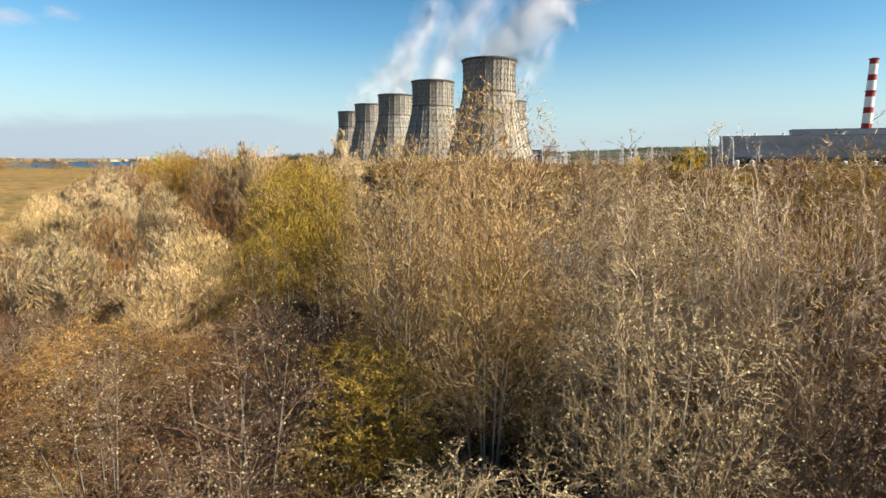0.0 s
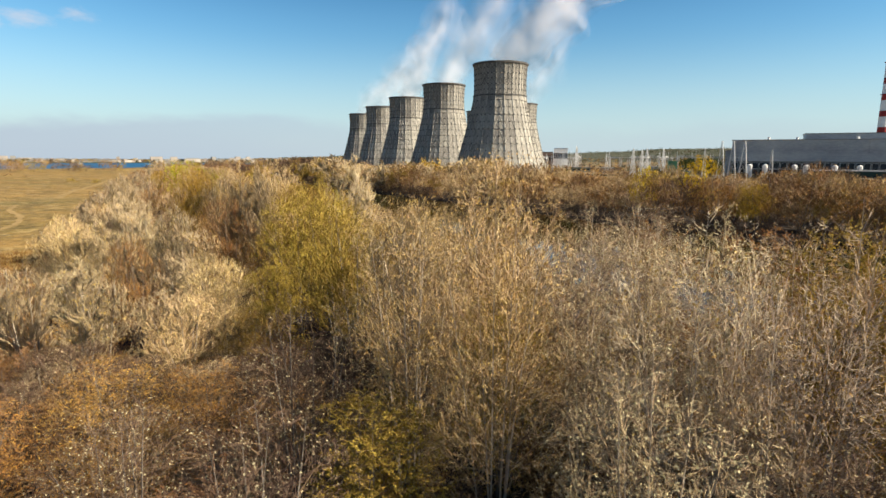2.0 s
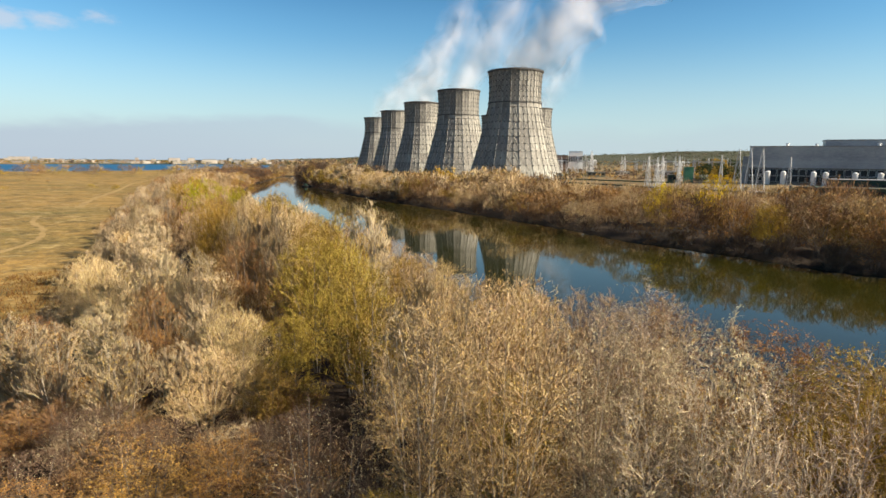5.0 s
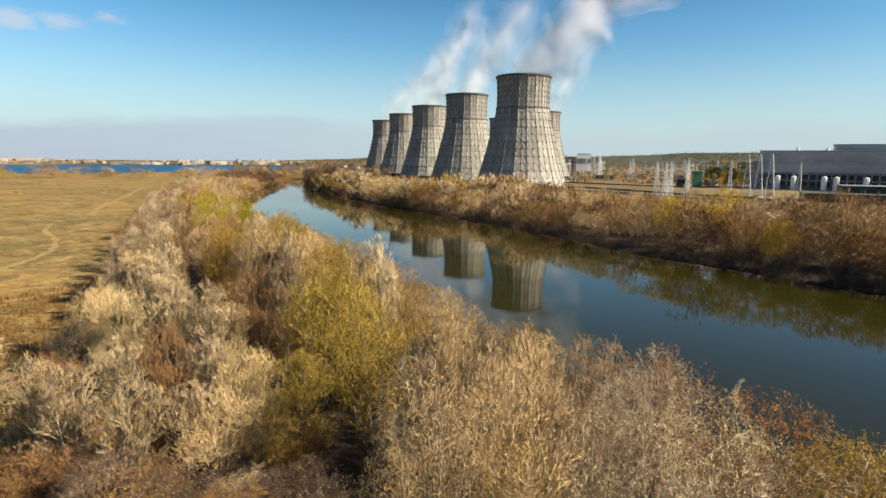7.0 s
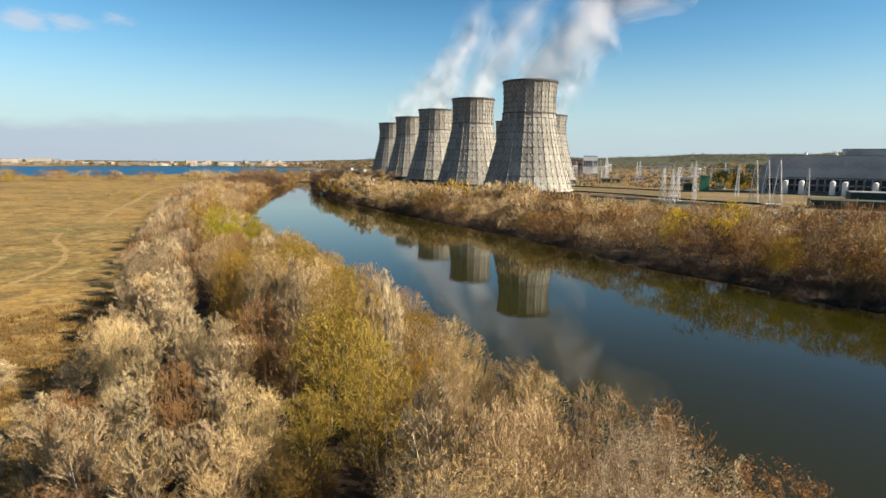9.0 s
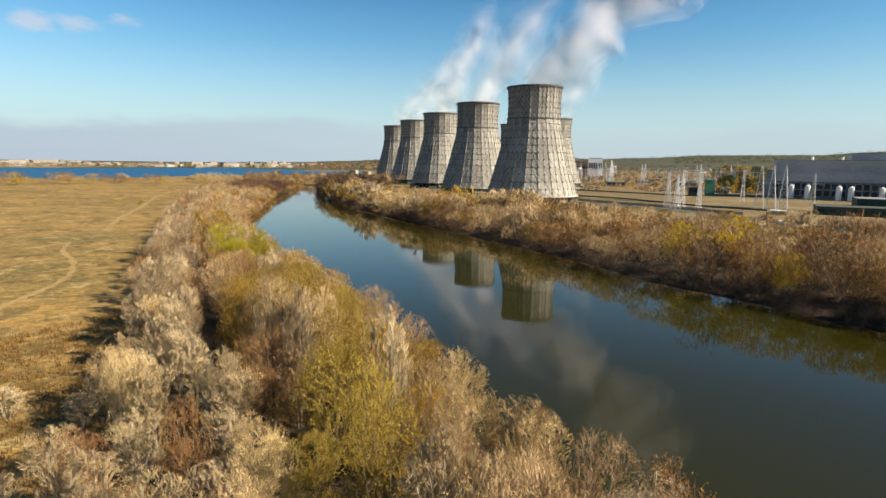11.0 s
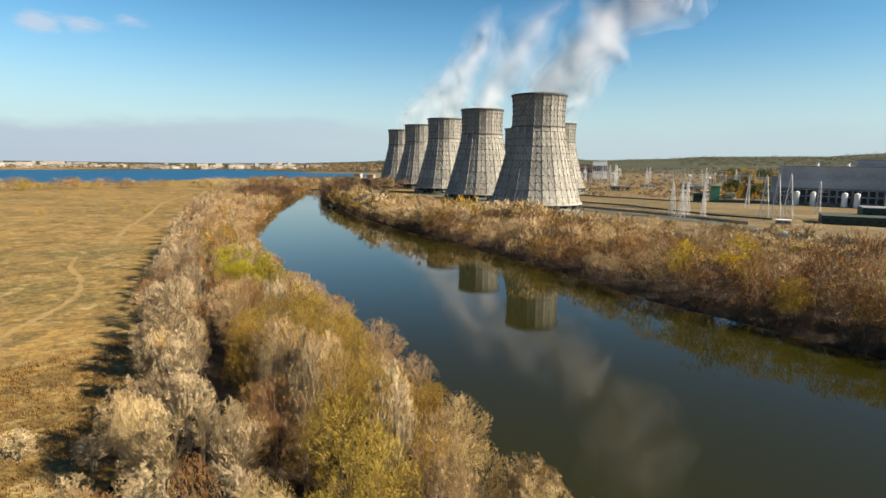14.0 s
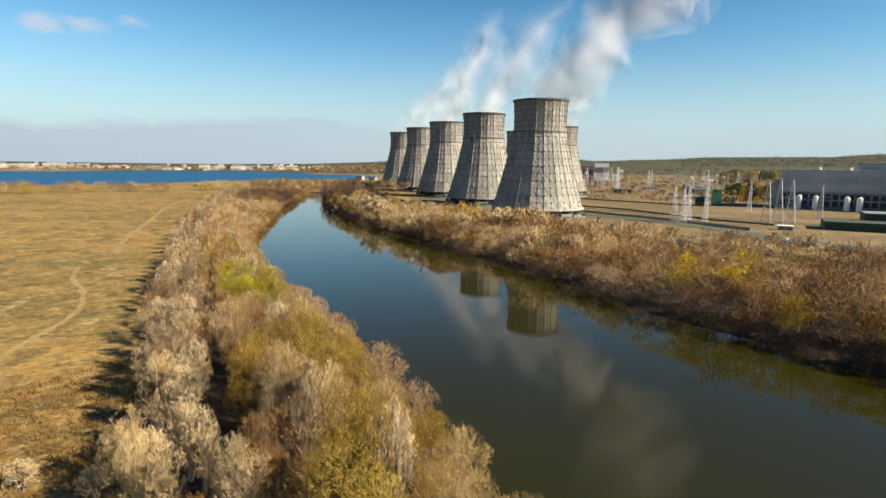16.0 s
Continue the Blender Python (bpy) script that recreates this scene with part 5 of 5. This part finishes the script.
build_block("brick_annex", (215, 1470), (50, 18, 38), -8, material("brown_brick", (0.15, 0.10, 0.075), (0.25, 0.17, 0.13), 0.9, 0.1, 10, 0.2), M_ROOF, "distant brown brick block beside the office", "building", 10)
for k, (x, y, w) in enumerate(((120, 900, 20), (185, 870, 26), (300, 905, 30), (260, 1010, 22), (350, 1060, 34), (150, 1100, 24), (255, 705, 18), (280, 720, 16))):
    build_block("works_shed", (x, y), (w, 12, 6 + k % 3), -15 + 5 * k, (M_BEIGE, M_SAGE, M_CONC)[k % 3], M_ROOF, "low pale works shed on the dry plain", "shed", 4, "works sheds on the plain")


def build_van(x, y, turn):
    v = thing("white_van", pose(x, y, level(x, y) + 0.3, 0, 0, turn), "small white van on the service road", "van")
    bm = bmesh.new()
    add_box(bm, (5.2, 2.0, 1.5), (0, 0, 1.25))
    top = [w for w in bm.verts if w.co.z > 1.9]
    for w in top:
        if w.co.x > 0:
            w.co.x -= 0.9
    bmesh.ops.bevel(bm, geom=bm.edges[:], offset=0.12, segments=2, affect="EDGES")
    part("body", bm, M_WHITE, v)
    for sx in (-1.6, 1.6):
        for sy in (-0.95, 0.95):
            bm = bmesh.new()
            bmesh.ops.create_cone(bm, cap_ends=True, segments=14, radius1=0.36, radius2=0.36, depth=0.25, matrix=Matrix.Translation((sx, sy, 0.36)) @ Matrix.Rotation(math.pi / 2, 4, "X"))
            part("wheel", bm, M_DARK, v, "black wheel")
    one_box("windscreen", (0.1, 1.7, 0.6), (2.05, 0, 1.6), M_GLASS, v, "dark windscreen")


build_van(165, 340, 70)


def build_pipe(pts, r, label):
    p = thing("pipeline", pose(0, 0, 0), label, "pipeline")
    rng = [Vector((x, y, level(x, y) + 1.6)) for x, y in pts]
    for a, b in zip(rng, rng[1:]):
        q = (b - a).to_track_quat("Z", "X").to_matrix().to_4x4()
        bm = bmesh.new()
        bmesh.ops.create_cone(bm, cap_ends=True, segments=10, radius1=r, radius2=r, depth=(b - a).length, matrix=Matrix.Translation((a + b) / 2) @ q)
        part("pipe", bm, M_DKGREEN, p)
        n = max(2, int((b - a).length / 9))
        for k in range(n):
            c = a.lerp(b, (k + 0.5) / n)
            one_box("support", (0.6, 0.6, c.z), (c.x, c.y, c.z / 2), M_CONC, p)


build_pipe([(70, 585), (122, 540), (165, 455), (196, 424)], 0.7, "dark green pipeline on low concrete supports")
build_pipe([(95, 700), (180, 640), (215, 615)], 0.7, "dark green pipeline on low concrete supports")


def build_fence(a, b, n, label):
    f = thing("concrete_fence", pose(0, 0, 0), label, "fence")
    a, b = Vector(a), Vector(b)
    turn = math.degrees(math.atan2(b.y - a.y, b.x - a.x))
    step = (b - a).length / n
    for k in range(n):
        c = a.lerp(b, (k + 0.5) / n)
        z = level(c.x, c.y)
        bm = bmesh.new()
        add_box(bm, (step - 0.2, 0.16, 2.2), (0, 0, 1.1))
        part("panel", bm, M_CONC, f, "", pose(c.x, c.y, z - 0.1, 0, 0, turn))


build_fence((62, 540), (124, 470), 18, "grey concrete panel fence beside the service road")
build_fence((124, 470), (168, 396), 18, "grey concrete panel fence beside the service road")


def build_raft(x, y):
    r = thing("moored_raft", pose(x, y, 0.0, 0, 0, 30), "small dark moored raft at the river bank", "raft")
    for k in (-1, 1):
        bm = bmesh.new()
        bmesh.ops.create_cone(bm, cap_ends=True, segments=12, radius1=0.5, radius2=0.5, depth=7, matrix=Matrix.Translation((0, k * 1.2, 0.2)) @ Matrix.Rotation(math.pi / 2, 4, "Y"))
        part("float", bm, M_DARK, r)
    one_box("deck", (7, 4, 0.25), (0, 0, 0.85), M_DARK, r, "dark plank deck", 0.05)
    one_box("cabin", (2.4, 2.2, 1.8), (-1, 0, 1.87), M_DKGREEN, r, "small dark cabin", 0.08)


build_raft(-140, 478)


# ---- the distant town ----
def build_town():
    rng = random.Random(21)
    n = 0
    for k in range(115):
        az = rng.uniform(-0.80, -0.29)
        far = rng.uniform(2350, 3300) + 700 * max(0, az + 0.5)
        x, y = far * math.sin(az), far * math.cos(az)
        if is_in(grown(LAKE, 40), x, y):
            continue
        long = rng.choice((18, 26, 40, 60))
        high = rng.choice((6, 9, 12, 15, 21)) if long < 50 else rng.choice((9, 14))
        build_block("apartment_block", (x, y), (long, 14, high), rng.uniform(20, 50) + rng.choice((0, 0, 90)), rng.choice((M_BEIGE, M_BEIGE, M_BEIGE, M_CONC)), M_ROOF, "pale apartment block in the distant town", "building", 0, "blocks of the distant town")
        n += 1


build_town()


build_block("pumping_station", (-222, 1040), (80, 22, 7), -12, M_SAGE, M_GREEN, "long low green-roofed pumping station by the lake", "building", 0)
for x, y, h in ((-262, 1085, 15), (-238, 1090, 13), (-205, 1075, 8)):
    build_block("intake_house", (x, y), (13, 12, h), -12, M_BEIGE, M_ROOF, "small white intake house by the lake", "building", 0, "intake houses by the lake")


# ---- woods and shrubs far off ----
def clumps(name, places, palette, label, seed, count=26, leaf=0.16):
    """Far trees as lumps of foliage over short stems, joined."""
    rng = np.random.default_rng(seed)
    pieces, slots = [], [M_BARK] + [M_LEAF.get(k) or M_TWIG[k] for k in palette]
    for x, y, h, w in places:
        z = level(x, y)
        slot = 1 + int(rng.integers(len(palette)))
        c = rng.normal(size=(count, 3))
        c /= np.maximum(np.linalg.norm(c, axis=1, keepdims=True), 1e-6)
        c *= rng.uniform(0.35, 1, count)[:, None] ** 0.5
        c = c * np.array((w / 2, w / 2, h * 0.42)) + np.array((x, y, z + h * 0.56))
        pieces.append((*blades(c, h * leaf, rng), slot))
        foot = np.array([[x, y, z - 0.3]])
        pieces.append((*tubes(foot, foot + np.array([[0, 0, h * 0.7]]), np.array([0.03 * h]), np.array([0.012 * h]), 4), 0))
    v, f, m = join(*pieces)
    return tagged(new(name, tri_mesh(name, v, f, slots, m)), label, "woodland", kind="stuff")


def scatter(rng, n, az, far, h, wide, avoid=()):
    out = []
    while len(out) < n:
        a, d = rng.uniform(*az), rng.uniform(*far)
        x, y = d * math.sin(a), d * math.cos(a)
        if any(is_in(p, x, y) for p in avoid):
            continue
        hh = rng.uniform(*h)
        out.append((x, y, hh, hh * wide * rng.uniform(0.8, 1.3)))
    return out


woods = random.Random(31)
WET = (grown(LAKE, 15), grown(RIVER, 3))
clumps("lakeside_woods", scatter(woods, 1200, (-0.85, -0.25), (2150, 3400), (8, 13), 1.4, WET), ["dark", "olive", "pine", "dark", "brown"], "far autumn trees among the houses of the town", 1, 18)
clumps("autumn_forest", scatter(woods, 1300, (-0.34, 0.02), (1950, 3600), (10, 17), 1.1, WET), ["pine", "dark", "dark", "dark", "brown"], "far brown and dark green forest beyond the lake", 2, 18)
clumps("ridge_forest", scatter(woods, 1500, (-0.8, 0.75), (3400, 4600), (7, 11), 2.0), ["pine", "pine", "pine", "dark"], "far dark pine forest along the skyline", 3, 14)
clumps("hill_forest", scatter(woods, 2200, (0.3, 0.8), (2700, 4200), (6, 9), 2.0), ["pine", "pine", "pine", "dark"], "far dark green forest on the low hill", 4, 22, 0.12)
clumps("plain_shrubs", scatter(woods, 1900, (0.06, 0.5), (700, 2500), (3, 7), 1.6), ["dark", "brown", "dark", "pine", "tan"], "scattered shrubs on the dry plain behind the towers", 5, 26)
clumps("yard_grove", [(d * woods.uniform(0.385, 0.465), d, woods.uniform(16, 24), woods.uniform(9, 13)) for d in np.linspace(715, 860, 40).tolist()] + [(d * woods.uniform(0.37, 0.47), d, woods.uniform(18, 28), woods.uniform(14, 22)) for d in np.linspace(1320, 1600, 46).tolist()] + [(woods.uniform(245, 330), woods.uniform(690, 760), woods.uniform(7, 12), woods.uniform(6, 9)) for k in range(26)], ["pine", "pine", "pine", "olive", "gold"], "grove of pines and golden trees beside the hall", 6, 280, 0.05)

grove = Thicket()
for k in range(150):
    u = woods.random()
    x, y = -940 + 620 * u + woods.gauss(0, 16), 470 + 330 * u ** 1.5 + woods.gauss(0, 22)
    if not any(is_in(p, x, y) for p in WET):
        grove.add(woods.choice(["olive", "brown", "dim", "dim", "thorn"]), "dot", woods.randrange(3), x, y, woods.uniform(8, 17), woods.uniform(12, 24), woods.uniform(0, 6.3))
for k in range(26):
    x, y = woods.uniform(-470, -180), woods.uniform(210, 520)
    if near_line(FIELD_EDGE, x, y) > 25 and x < -200:
        grove.add(woods.choice(["olive", "brown", "dim"]), "dot", woods.randrange(3), x, y, woods.uniform(2, 4.5), woods.uniform(5, 9), woods.uniform(0, 6.3))
grove.done("meadow_shrub_row", "row of brown and olive shrubs across the meadow")
grove = Thicket()
for k in range(420):
    if k < 250:
        x, y = woods.uniform(-400, -120), woods.uniform(762, 930)
    else:
        y = woods.uniform(560, 770)
        x = float(np.interp(y, (560, 640, 690, 760), (-170, -198, -206, -214))) + woods.uniform(5, 42)
    if x < -390 + (960 - y) * 0.2 or any(is_in(p, x, y) for p in WET):
        continue
    if any(math.hypot(x - a, y - b) < 46 for a, b in TOWERS):
        continue
    grove.add(woods.choice(["dim", "dim", "dim", "brown", "dim", "tan"]), "dot", woods.randrange(3), x, y, woods.uniform(10, 18), woods.uniform(10, 17), woods.uniform(0, 6.3))
grove.done("river_bend_grove", "dark bare grove where the river bends away")


# ---- dry weeds by the thicket ----
def build_weeds():
    rng = np.random.default_rng(77)
    poly = [(-128, 62), (-104, 84), (-90, 92), (-84, 104), (-82, 120), (-92, 142), (-97, 148)] + FIELD_EDGE[6:11] + [(-70, 20), (-128, 30)]
    n = 60000
    x, y = rng.uniform(-128, -34, n), rng.uniform(20, 148, n)
    tuft = np.sin(x * 0.9 + 2 * np.sin(y * 0.31)) * np.sin(y * 0.8 + 1.7 * np.sin(x * 0.27)) + rng.normal(0, 0.5, n)
    ok = inside(poly, x, y) & (tuft > -0.15)
    x, y = x[ok], y[ok]
    z = ground_height(x, y) - 0.05
    p0 = np.c_[x, y, z]
    p1 = p0 + np.c_[rng.normal(0, 0.35, len(x)), rng.normal(0, 0.35, len(x)), rng.uniform(0.4, 1.3, len(x))]
    v, f = spikes(p0, p1, 0.07)
    tagged(new("dry_weeds", tri_mesh("dry_weeds", v, f, [M_STRAW])), "tall withered brown weeds beside the thicket", "weeds", kind="stuff")


build_weeds()
for x, y, h, w in ((-46, 52, 5.5, 6), (-50, 62, 5, 5), (-61, 63, 4.5, 5), (-55, 73, 4.5, 4.5), (-44, 42, 6, 6), (-53, 48, 4, 5)):
    tree("bare", "mid", 1, x, y, h, w, 40 * x)
